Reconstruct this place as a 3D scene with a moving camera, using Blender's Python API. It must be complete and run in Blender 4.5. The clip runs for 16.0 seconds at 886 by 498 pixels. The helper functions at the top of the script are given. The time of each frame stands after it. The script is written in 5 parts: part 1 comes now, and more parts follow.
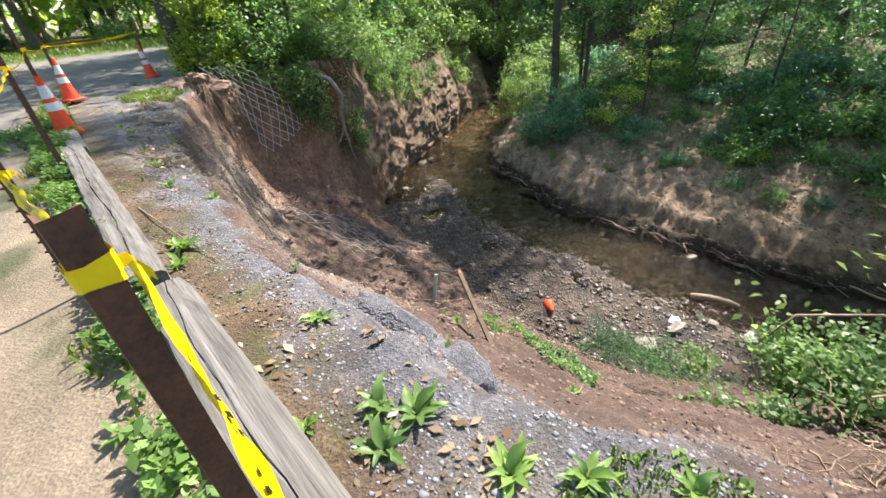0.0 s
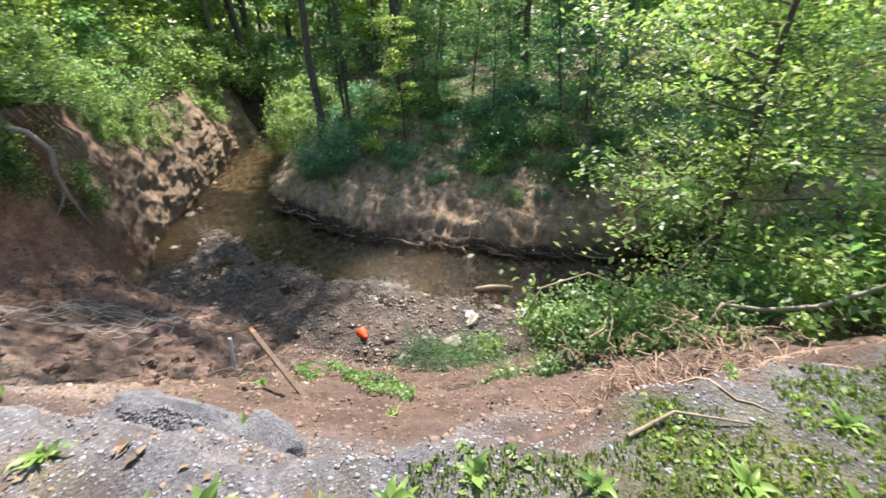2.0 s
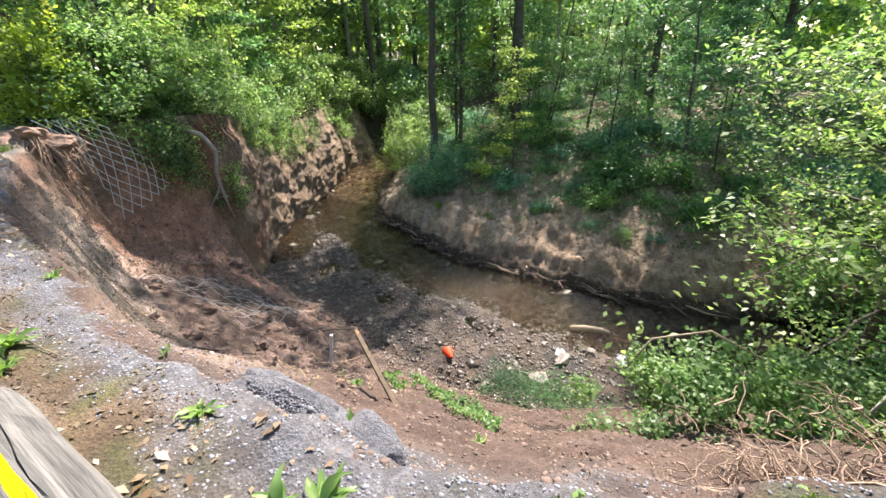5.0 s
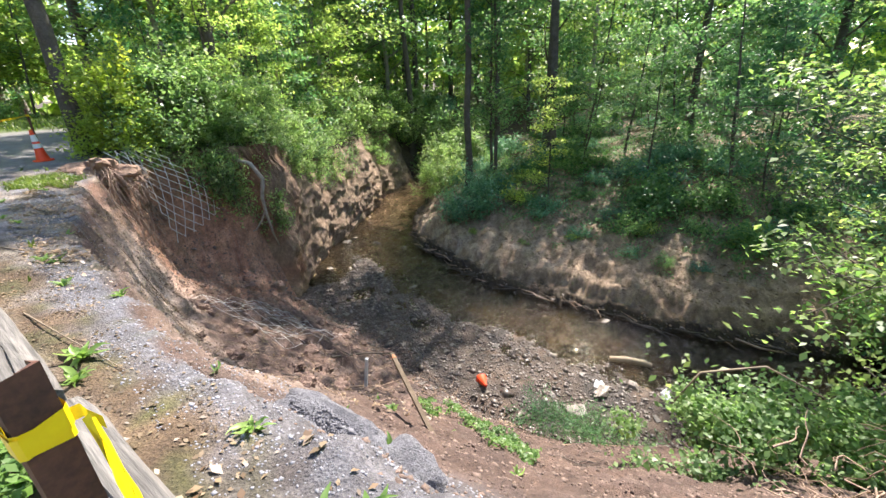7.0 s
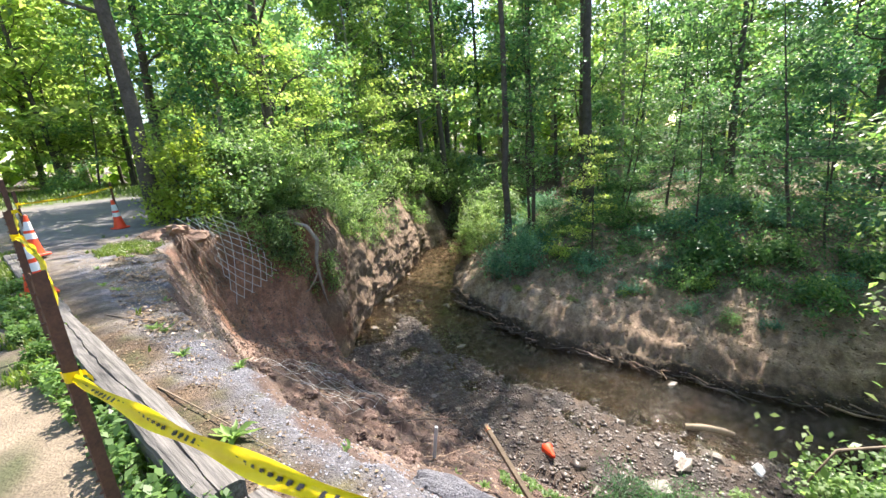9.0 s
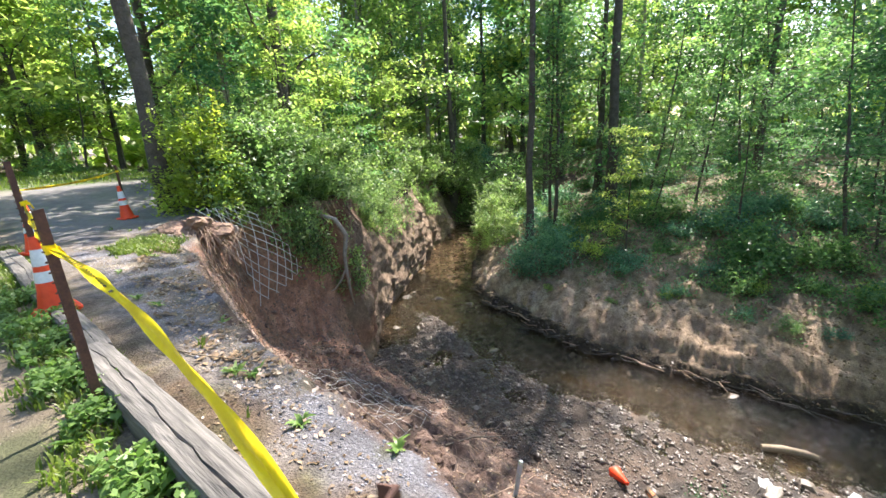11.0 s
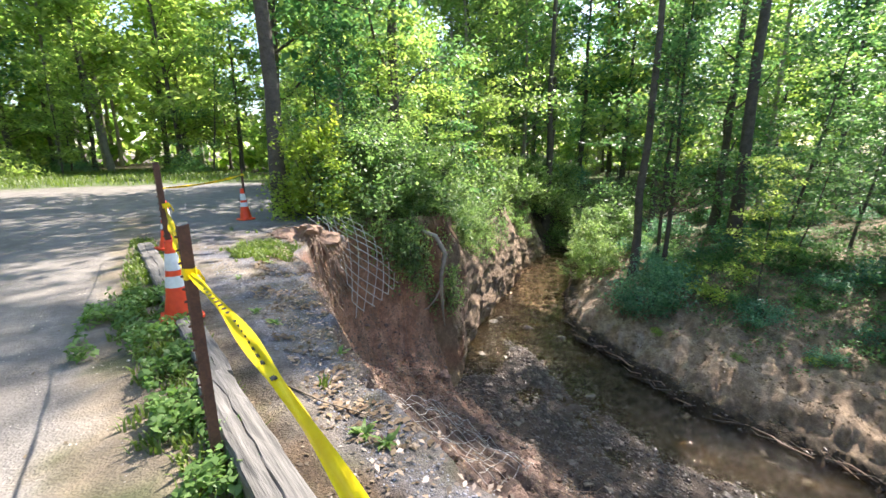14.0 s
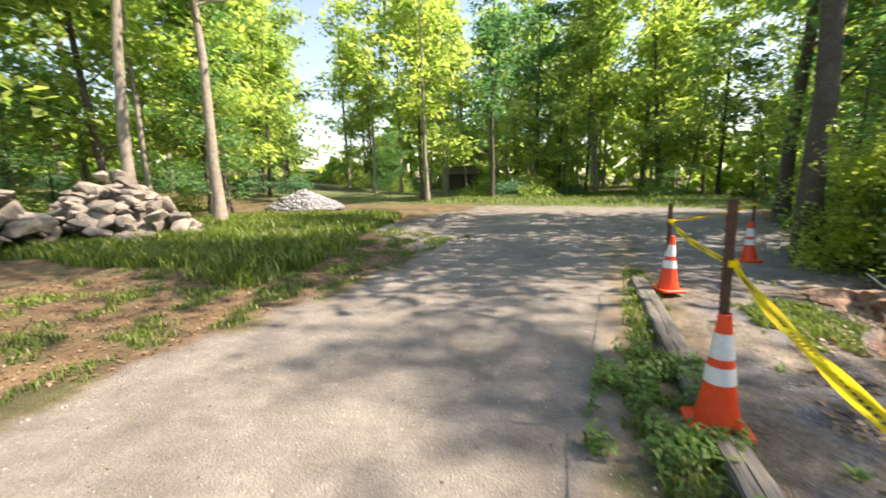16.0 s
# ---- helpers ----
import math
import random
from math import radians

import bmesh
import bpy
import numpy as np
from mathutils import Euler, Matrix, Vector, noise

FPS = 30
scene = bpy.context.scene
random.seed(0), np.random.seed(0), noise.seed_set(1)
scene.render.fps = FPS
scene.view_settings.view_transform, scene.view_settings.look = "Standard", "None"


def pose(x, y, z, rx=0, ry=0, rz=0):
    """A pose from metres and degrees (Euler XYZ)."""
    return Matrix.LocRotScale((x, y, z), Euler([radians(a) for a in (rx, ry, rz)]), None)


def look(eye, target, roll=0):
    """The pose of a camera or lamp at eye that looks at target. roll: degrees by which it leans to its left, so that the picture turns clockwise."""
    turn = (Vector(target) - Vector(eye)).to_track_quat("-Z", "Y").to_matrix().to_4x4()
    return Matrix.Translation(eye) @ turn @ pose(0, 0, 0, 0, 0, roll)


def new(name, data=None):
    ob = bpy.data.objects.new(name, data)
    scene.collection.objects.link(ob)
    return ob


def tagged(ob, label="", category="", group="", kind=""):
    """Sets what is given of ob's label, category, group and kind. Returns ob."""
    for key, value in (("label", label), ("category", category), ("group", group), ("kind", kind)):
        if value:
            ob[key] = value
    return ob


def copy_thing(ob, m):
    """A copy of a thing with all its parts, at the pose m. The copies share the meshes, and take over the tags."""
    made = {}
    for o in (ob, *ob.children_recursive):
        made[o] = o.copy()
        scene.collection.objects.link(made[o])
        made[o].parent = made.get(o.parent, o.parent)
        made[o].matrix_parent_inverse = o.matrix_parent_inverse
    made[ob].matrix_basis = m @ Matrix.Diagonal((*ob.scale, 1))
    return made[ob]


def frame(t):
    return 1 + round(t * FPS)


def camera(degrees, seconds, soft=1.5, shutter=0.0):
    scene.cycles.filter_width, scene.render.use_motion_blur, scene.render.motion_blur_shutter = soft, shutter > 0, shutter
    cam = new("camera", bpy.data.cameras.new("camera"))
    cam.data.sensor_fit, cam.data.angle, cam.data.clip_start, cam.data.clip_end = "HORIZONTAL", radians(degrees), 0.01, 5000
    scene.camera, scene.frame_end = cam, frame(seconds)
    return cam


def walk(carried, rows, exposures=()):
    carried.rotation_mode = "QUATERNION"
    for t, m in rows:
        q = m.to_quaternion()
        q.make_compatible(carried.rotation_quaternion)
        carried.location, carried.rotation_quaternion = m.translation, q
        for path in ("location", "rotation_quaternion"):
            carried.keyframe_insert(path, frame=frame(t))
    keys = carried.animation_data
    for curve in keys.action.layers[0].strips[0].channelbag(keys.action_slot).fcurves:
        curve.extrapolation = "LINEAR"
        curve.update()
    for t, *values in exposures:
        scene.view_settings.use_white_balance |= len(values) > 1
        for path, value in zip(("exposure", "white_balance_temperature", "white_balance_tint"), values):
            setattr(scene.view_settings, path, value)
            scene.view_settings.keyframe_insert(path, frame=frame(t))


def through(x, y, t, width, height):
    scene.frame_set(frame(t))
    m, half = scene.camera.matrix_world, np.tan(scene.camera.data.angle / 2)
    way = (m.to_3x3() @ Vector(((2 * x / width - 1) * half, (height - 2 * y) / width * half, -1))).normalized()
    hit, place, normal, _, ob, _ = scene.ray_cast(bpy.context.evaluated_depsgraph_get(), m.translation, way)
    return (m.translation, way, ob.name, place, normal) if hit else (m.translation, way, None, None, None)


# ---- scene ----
cam = camera(94.0, 16.0, shutter=0.2)
PATH = [
    (0, (0.69, -7.27, 1.178), (1.656, -5.87, 0.124), -5.6),
    (0.5, (0.673, -7.279, 1.215), (1.582, -5.787, 0.242), -4.5),
    (1, (0.677, -7.279, 1.215), (1.708, -5.857, 0.26), -3.6),
    (1.5, (0.743, -7.366, 1.245), (2.082, -6.245, 0.27), -3.1),
    (2, (0.787, -7.41, 1.249), (2.369, -6.696, 0.255), -2.7),
    (2.5, (0.773, -7.452, 1.277), (2.447, -6.978, 0.29), -2.9),
    (3, (0.764, -7.429, 1.265), (2.407, -6.858, 0.278), -3.8),
    (3.5, (0.751, -7.358, 1.253), (2.328, -6.617, 0.271), -3.5),
    (4, (0.724, -7.306, 1.255), (2.241, -6.416, 0.303), -2.7),
    (4.5, (0.702, -7.253, 1.253), (2.16, -6.232, 0.341), -1.6),
    (4.7, (0.698, -7.263, 1.261), (2.133, -6.198, 0.362), -1.5),
    (6.8, (0.632, -7.248, 1.251), (2.001, -6.01, 0.482), -2.3),
    (7, (0.632, -7.249, 1.278), (1.986, -5.985, 0.523), -2.8),
    (7.5, (0.62, -7.305, 1.285), (1.924, -5.957, 0.59), -4.9),
    (8, (0.5, -7.243, 1.316), (1.821, -5.854, 0.744), -5.7),
    (8.5, (0.268, -6.951, 1.401), (1.644, -5.579, 0.926), -4.9),
    (9, (0.208, -6.67, 1.38), (1.551, -5.273, 0.885), -4.6),
    (9.5, (0.189, -6.267, 1.357), (1.51, -4.849, 0.862), -5.4),
    (9.7, (0.157, -6.094, 1.381), (1.501, -4.696, 0.891), -3.8),
    (11.8, (-0.044, -4.469, 1.402), (1.329, -3.125, 0.846), -3.4),
    (12, (-0.026, -4.376, 1.405), (1.332, -3.013, 0.858), -3.3),
    (12.5, (-0.014, -4.235, 1.425), (1.354, -2.864, 0.926), -1.9),
    (13, (-0.012, -4.203, 1.43), (1.363, -2.811, 1.015), -1.6),
    (13.5, (-0.024, -4.153, 1.426), (1.209, -2.637, 1.001), -1.1),
    (14, (-0.018, -4.111, 1.418), (1.083, -2.504, 0.963), -0.5),
    (14.5, (-0.055, -4.033, 1.404), (0.794, -2.28, 0.953), 0.5),
    (15, (-0.268, -3.763, 1.416), (0.053, -1.834, 0.997), 0.4),
    (15.5, (-0.449, -3.261, 1.417), (-0.671, -1.313, 1.023), -0.3),
    (16, (-0.55, -2.682, 1.491), (-1.339, -0.872, 1.172), -1.4),
]
walk(cam, [(t, look(eye, target, roll)) for t, eye, target, roll in PATH],
     [(0, 1.45, 6600, 13), (3, 1.6, 6700, 14), (7, 1.65, 6600, 15), (9, 1.75, 6600, 15), (14, 1.78, 6600, 15), (15, 1.55, 6600, 16), (15.5, 1.5, 7100, 17), (16, 1.4, 7800, 17)])

# ---- light ----
SUN_AZ, SUN_EL = math.atan2(0.30, 0.955), radians(49.5)
world = bpy.data.worlds.new("sky")
scene.world = world
world.use_nodes = True
sky = world.node_tree.nodes.new("ShaderNodeTexSky")
sky.sky_type, sky.sun_disc, sky.sun_elevation, sky.sun_rotation = "NISHITA", False, SUN_EL, math.pi / 2 - SUN_AZ
world.node_tree.links.new(sky.outputs[0], world.node_tree.nodes["Background"].inputs[0])
world.node_tree.nodes["Background"].inputs[1].default_value = 0.14
sun = new("sun", bpy.data.lights.new("sun", "SUN"))
sun.data.energy, sun.data.angle, sun.data.color = 5.0, radians(0.6), (1.0, 0.94, 0.85)
sun.matrix_world = look((math.cos(SUN_AZ) * 40, math.sin(SUN_AZ) * 40, 40 * math.tan(SUN_EL)), (0, 0, 0))

# ---- shape of the ground ----
WATER = -5.0
LIP = np.array([(9, -22), (5.2, -14), (3.2, -9.4), (2.6, -8.4), (1.8, -7.3), (1.35, -6.6), (1.2, -5.7), (1.05, -4.8), (1.0, -3.1),
                (1.0, -2.0), (1.12, -0.8), (1.4, 0.9), (1.9, 2.9), (2.4, 4.0), (3.2, 4.7), (4.4, 4.7), (5.3, 4.6), (6.2, 5.3), (7.5, 6.6),
                (10.2, 8.7), (13.5, 10.9), (16, 13.2), (21, 16.5), (30, 18), (60, 18)], float)
TOE = np.array([(17, -22), (12, -13), (9.4, -8.8), (6.6, -5.4), (5.8, -3.4), (5.8, -1.5), (6.0, 0.2), (6.0, 2.2), (5.85, 3.9), (6.3, 5.0),
                (7.8, 6.3), (10.5, 8.2), (13.9, 10.3), (16.4, 12.0), (21, 14.3), (30, 15.5), (60, 15)], float)
FAR = np.array([(22, -22), (15, -13), (11.8, -7.6), (11.1, -5.2), (10.8, -3.6), (10.7, -1.8), (10.4, 0.1), (11.2, 2.7), (11.8, 4.8),
                (13.5, 6.5), (18.3, 9.8), (23, 11.5), (31, 12.3), (62, 11.5)], float)


def smooth(a, b, v):
    s = np.clip((v - a) / (b - a), 0, 1)
    return s * s * (3 - 2 * s)


def curved(line, n=6):
    """A Catmull-Rom curve through the corners of line."""
    p = np.vstack((2 * line[0] - line[1], line, 2 * line[-1] - line[-2]))
    out = []
    for i in range(1, len(p) - 2):
        for s in np.arange(n) / n:
            out.append(0.5 * (2 * p[i] + (p[i + 1] - p[i - 1]) * s + (2 * p[i - 1] - 5 * p[i] + 4 * p[i + 1] - p[i + 2]) * s ** 2
                              + (3 * p[i] - p[i - 1] - 3 * p[i + 1] + p[i + 2]) * s ** 3))
    return np.array(out + [line[-1]])


LIP_C, TOE_C, FAR_C = curved(LIP), curved(TOE), curved(FAR)


def beside(x, y, line):
    """Distance to line, positive on its right as it runs on (towards the creek for LIP)."""
    best = np.full(x.shape, 1e9)
    side = np.zeros(x.shape)
    for (ax, ay), (bx, by) in zip(line[:-1], line[1:]):
        dx, dy = bx - ax, by - ay
        f = np.clip(((x - ax) * dx + (y - ay) * dy) / (dx * dx + dy * dy), 0, 1)
        px, py = x - ax - f * dx, y - ay - f * dy
        d = px * px + py * py
        near = d < best
        best = np.where(near, d, best)
        side = np.where(near, np.sign(px * dy - py * dx), side)
    return np.sqrt(best) * np.where(side == 0, 1, side)


def wobble(x, y, size, seed):
    """Smooth uneven values of about -1 to 1, with bumps of that size."""
    v, a = 0.0, 1.0
    for k in range(4):
        w = 2 * math.pi / (size * 0.55 ** k)
        c = seed * 1.7 + k * 2.3
        v = v + a * (np.sin(w * (x * math.cos(c) + y * math.sin(c)) + seed + 0.9 * np.sin(w * 0.6 * (y - x) + c))
                     * np.cos(w * (y * math.cos(c + 0.4) - x * math.sin(c + 0.4)) + 2 * seed + k))
        a *= 0.55
    return v / 1.6


def height(x, y):
    """Height of the ground, with the distances to the lip of the bank, its toe and the far bank."""
    x, y = np.asarray(x, float), np.asarray(y, float)
    jag = 0.12 * wobble(x, y, 1.3, 3) + 0.02 * wobble(x, y, 0.4, 5)
    rough = smooth(4.5, 6.5, x) * smooth(3.5, 4.5, y)
    jag = jag + rough * (0.14 * wobble(x, y, 2.3, 17) + 0.04 * wobble(x, y, 0.7, 18)) + 0.03 * wobble(x, y, 0.9, 19) * smooth(-4, -2, y)
    lip = beside(x, y, LIP_C) + jag * smooth(30, 15, np.hypot(x, y))
    toe = beside(x, y, TOE_C) + 0.12 * wobble(x, y, 1.7, 8) + 0.04 * wobble(x, y, 0.45, 9)
    far = beside(x, y, FAR_C) + 0.22 * wobble(x, y, 1.9, 11) + 0.10 * wobble(x, y, 0.55, 12)
    away = smooth(60, 18, np.hypot(x, y))
    top = 0.015 * wobble(x, y, 2.2, 1) + 0.006 * wobble(x, y, 0.5, 2) - 0.06 * smooth(0.6, 0.0, -lip) - 0.04 * smooth(0.3, 1.2, x)
    top = top - 1.3 * smooth(5.6, 9.0, x) * smooth(4, 6, y)
    leftrise = smooth(-5.0, -7.5, x)
    top = top + leftrise * (0.12 * wobble(x, y, 6, 4) + 0.10) + 0.06 * smooth(-14, -40, x) * (-14 - x)
    s = np.clip(lip / np.maximum(lip - toe, 0.05), 0, 1)
    scarp = 0.5 * smooth(-4.5, -3, y) + 0.15
    scarp = scarp + 1.0 * smooth(2.2, 4.0, y) * smooth(7.5, 5.0, x)
    rim = 0.1 + 1.3 * smooth(5.6, 9.0, x) * smooth(4, 6, y)
    pit = smooth(-3.6, -1.2, y) * smooth(9, 6, x)
    scarp = scarp * (1 - pit) + (0.95 + 0.5 * smooth(2.2, 4.0, y)) * pit
    slope = -(rim + (5.0 - rim) * s ** (0.95 - 0.25 * pit)) - scarp * smooth(0, 0.4 + 0.5 * pit, lip) * (1 - s) ** 1.1
    slope = slope + (1 + 0.7 * pit) * (0.10 * wobble(x, y, 1.1, 6) + 0.05 * wobble(x, y, 0.35, 7)) * smooth(0, 0.4, s) * smooth(1.0, 0.8, s)
    bed = -4.95 + 0.06 * wobble(x, y, 2.6, 13) + 0.035 * wobble(x, y, 0.5, 14) + 0.06 * smooth(1.2, 0.2, np.abs(toe - 0.5))
    bed = bed - 0.30 * smooth(2.6, 1.1, -far) - 0.24 * smooth(2.2, 0.7, toe) * smooth(3.8, 5.2, y) - 0.04 * smooth(1.6, 0.6, np.hypot(x - 7.0, (y - 1.6) * 0.6))
    bank = -4.47 + 0.12 * wobble(x, y, 2.0, 15) + 3.4 * (1 - np.exp(-np.maximum(far - 0.3, 0) / 9.0)) + 0.12 * wobble(x, y, 5, 16) * smooth(1, 5, far)
    bank = bank - 0.30 * smooth(0.10, 0.0, far) - 0.22 * smooth(0.62, 0.46, far + 0.12 * wobble(x, y, 0.8, 20)) + 0.06 * wobble(x, y, 0.6, 26) * smooth(0.2, 1.0, far) + 0.10 * wobble(x, y, 1.3, 27) * smooth(0.4, 1.5, far)
    z = np.where(lip < 0, top, np.where(toe < 0, slope, np.where(far < 0, bed, bank)))
    edge = smooth(0, 0.25, toe) * (toe > 0) * (far < 0)
    z = np.where((toe > 0) & (far < 0), z * edge + np.minimum(-4.95, z) * (1 - edge), z)
    return z * away + (1 - away) * np.where(far > 0, -1.15, np.where(lip < 0, top, -4.5)), lip, toe, far


# ---- materials ----


def shader(name):
    m = bpy.data.materials.new(name)
    m.use_nodes = True
    t = m.node_tree
    return m, t, t.nodes["Principled BSDF"]


def node(t, kind, **values):
    n = t.nodes.new(kind)
    for key, value in values.items():
        n.inputs[key.replace("_", " ")].default_value = value
    return n


def ramp(t, source, low, high, lo=0.35, hi=0.65):
    r = t.nodes.new("ShaderNodeValToRGB")
    r.color_ramp.elements[0].position, r.color_ramp.elements[1].position = lo, hi
    r.color_ramp.elements[0].color, r.color_ramp.elements[1].color = (*low, 1), (*high, 1)
    t.links.new(source, r.inputs[0])
    return r.outputs[0]


def mixed(t, kind, factor, a, b):
    n = t.nodes.new("ShaderNodeMix")
    n.data_type, n.blend_type = "RGBA", kind
    for socket, value in ((n.inputs[0], factor), (n.inputs[6], a), (n.inputs[7], b)):
        if isinstance(value, bpy.types.NodeSocket):
            t.links.new(value, socket)
        else:
            socket.default_value = value if isinstance(value, float) else (*value, 1)
    return n.outputs[2]


def place(t):
    return t.nodes.new("ShaderNodeNewGeometry").outputs["Position"]


def local(t):
    return t.nodes.new("ShaderNodeTexCoord").outputs["Object"]


def along(t):
    """Object coordinates drawn out along x, for grain."""
    m = t.nodes.new("ShaderNodeMapping")
    m.inputs["Scale"].default_value = (0.35, 7.0, 7.0)
    t.links.new(t.nodes.new("ShaderNodeTexCoord").outputs["Object"], m.inputs["Vector"])
    return m.outputs[0]


def noisy(t, scale, detail=5.0, where=None, rough=0.6):
    n = node(t, "ShaderNodeTexNoise", Scale=scale, Detail=detail, Roughness=rough)
    t.links.new(where or place(t), n.inputs["Vector"])
    return n.outputs[0]


def bumped(t, b, source, strength, distance):
    n = node(t, "ShaderNodeBump", Strength=strength, Distance=distance)
    t.links.new(source, n.inputs["Height"])
    t.links.new(n.outputs[0], b.inputs["Normal"])


def surface(name, low, high, scale, rough=0.85, bump=0.4, depth=0.01, metal=0.0, fine=6.0, where=place, each=0.0):
    """A rough surface that varies between two colours at two scales."""
    m, t, b = shader(name)
    w = where(t)
    c = mixed(t, "MIX", 0.45, ramp(t, noisy(t, scale, where=w), low, high), ramp(t, noisy(t, scale * fine, where=w), low, high))
    if each:
        r = t.nodes.new("ShaderNodeObjectInfo").outputs["Random"]
        c = mixed(t, "MULTIPLY", 1.0, c, ramp(t, r, (1 - each,) * 3, (1 + each,) * 3, 0, 1))
    t.links.new(c, b.inputs["Base Color"])
    b.inputs["Roughness"].default_value, b.inputs["Metallic"].default_value = rough, metal
    bumped(t, b, noisy(t, scale * fine * 0.7, where=w), bump, depth)
    return m


def leafy(name, dark, light, through=0.45):
    """Leaves that let light through, each one a little different."""
    m, t, b = shader(name)
    g = t.nodes.new("ShaderNodeNewGeometry")
    c = ramp(t, g.outputs["Random Per Island"], dark, light, 0.0, 1.0)
    info = t.nodes.new("ShaderNodeObjectInfo")
    c = mixed(t, "MULTIPLY", 1.0, c, ramp(t, info.outputs["Random"], (0.72, 0.8, 0.8), (1.2, 1.12, 1.0), 0, 1))
    c = mixed(t, "MULTIPLY", 1.0, c, ramp(t, noisy(t, 1.3, 2.0, place(t)), (0.66, 0.72, 0.8), (1.25, 1.2, 1.1), 0.32, 0.68))
    t.links.new(c, b.inputs["Base Color"])
    b.inputs["Roughness"].default_value = 0.42
    b.inputs["Specular IOR Level"].default_value = 0.35
    tr = t.nodes.new("ShaderNodeBsdfTranslucent")
    t.links.new(mixed(t, "MULTIPLY", 1.0, c, (1.30, 1.46, 0.95)), tr.inputs[0])
    mx = t.nodes.new("ShaderNodeMixShader")
    mx.inputs[0].default_value = through
    t.links.new(b.outputs[0], mx.inputs[1])
    t.links.new(tr.outputs[0], mx.inputs[2])
    t.links.new(mx.outputs[0], t.nodes["Material Output"].inputs[0])
    return m


def ground_material():
    m, t, b = shader("earth")
    a = t.nodes.new("ShaderNodeAttribute")
    a.attribute_name = "soil"
    w = place(t)
    grain = ramp(t, noisy(t, 46.0, 6.0, w, 0.8), (0.6,) * 3, (1.32,) * 3, 0.32, 0.7)
    patch = ramp(t, noisy(t, 2.3, 6.0, w, 0.65), (0.58, 0.55, 0.53), (1.36, 1.36, 1.36), 0.3, 0.7)
    clump = ramp(t, noisy(t, 9.0, 5.0, w, 0.7), (0.62, 0.6, 0.59), (1.3, 1.3, 1.3), 0.32, 0.68)
    v = node(t, "ShaderNodeTexVoronoi", Scale=75.0)
    t.links.new(w, v.inputs["Vector"])
    stone = ramp(t, v.outputs["Color"], (0.78, 0.78, 0.8), (1.2, 1.2, 1.18), 0.1, 0.9)
    loose = a.outputs["Alpha"]
    c = mixed(t, "MULTIPLY", loose, a.outputs["Color"], mixed(t, "MULTIPLY", 1.0, mixed(t, "MULTIPLY", 0.8, grain, clump), mixed(t, "MULTIPLY", 1.0, patch, stone)))
    worn = ramp(t, noisy(t, 1.7, 6.0, w, 0.6), (0.84, 0.83, 0.82), (1.12, 1.12, 1.12), 0.3, 0.7)
    c = mixed(t, "MULTIPLY", 1.0, c, worn)
    t.links.new(c, b.inputs["Base Color"])
    b.inputs["Roughness"].default_value = 0.95
    h = mixed(t, "ADD", 0.6, noisy(t, 30.0, 8.0, w, 0.75), v.outputs["Distance"])
    bumped(t, b, mixed(t, "MULTIPLY", 1.0, mixed(t, "ADD", 1.0, h, noisy(t, 7.0, 6.0, w, 0.7)), loose), 0.7, 0.03)
    return m


def water_material():
    m, t, b = shader("creek_water")
    b.inputs["Base Color"].default_value = (0.75, 0.68, 0.5, 1)
    b.inputs["Transmission Weight"].default_value = 1.0
    b.inputs["Roughness"].default_value, b.inputs["IOR"].default_value = 0.03, 1.33
    bumped(t, b, noisy(t, 5.0, 7.0, None, 0.7), 0.8, 0.06)
    return m


EARTH = ground_material()
WATER_M = water_material()
LEAF_TREE = leafy("tree_leaf", (0.07, 0.17, 0.075), (0.23, 0.36, 0.165), 0.58)
LEAF_LIGHT = leafy("young_leaf", (0.17, 0.28, 0.075), (0.46, 0.52, 0.19), 0.64)
LEAF_BUSH = leafy("bush_leaf", (0.12, 0.22, 0.075), (0.36, 0.46, 0.22), 0.55)
LEAF_DARK = leafy("dark_leaf", (0.06, 0.17, 0.12), (0.19, 0.36, 0.26), 0.5)
LEAF_WEED = leafy("weed_leaf", (0.09, 0.18, 0.045), (0.24, 0.36, 0.11), 0.4)
LEAF_DEEP = leafy("deep_leaf", (0.05, 0.15, 0.075), (0.18, 0.32, 0.165), 0.58)
LEAF_SPRAY = leafy("spray_leaf", (0.13, 0.235, 0.065), (0.39, 0.46, 0.175), 0.58)
LEAF_SUN = leafy("yellow_leaf", (0.28, 0.36, 0.05), (0.52, 0.56, 0.13), 0.55)
GRASS_M = leafy("grass_blade", (0.07, 0.13, 0.02), (0.20, 0.26, 0.06), 0.4)
LITTER_M = leafy("dry_leaf", (0.11, 0.065, 0.04), (0.34, 0.24, 0.16), 0.1)
PALE_LITTER = leafy("pale_dry_leaf", (0.20, 0.14, 0.10), (0.46, 0.36, 0.30), 0.1)
BARK = surface("bark", (0.045, 0.036, 0.028), (0.13, 0.11, 0.09), 5.0, 0.95, 0.9, 0.03, where=local)
BARK_PALE = surface("pale_bark", (0.16, 0.14, 0.11), (0.36, 0.32, 0.27), 5.0, 0.95, 0.8, 0.02, where=local)
TIMBER = surface("weathered_timber", (0.05, 0.047, 0.043), (0.215, 0.20, 0.18), 3.0, 0.9, 0.9, 0.012, fine=3.0, where=along)
RUST = surface("rusty_steel", (0.045, 0.022, 0.016), (0.13, 0.055, 0.035), 18.0, 0.75, 0.5, 0.002, where=local)
ORANGE = surface("orange_plastic", (0.72, 0.05, 0.012), (0.92, 0.085, 0.02), 4.0, 0.5, 0.1, 0.003, where=local)
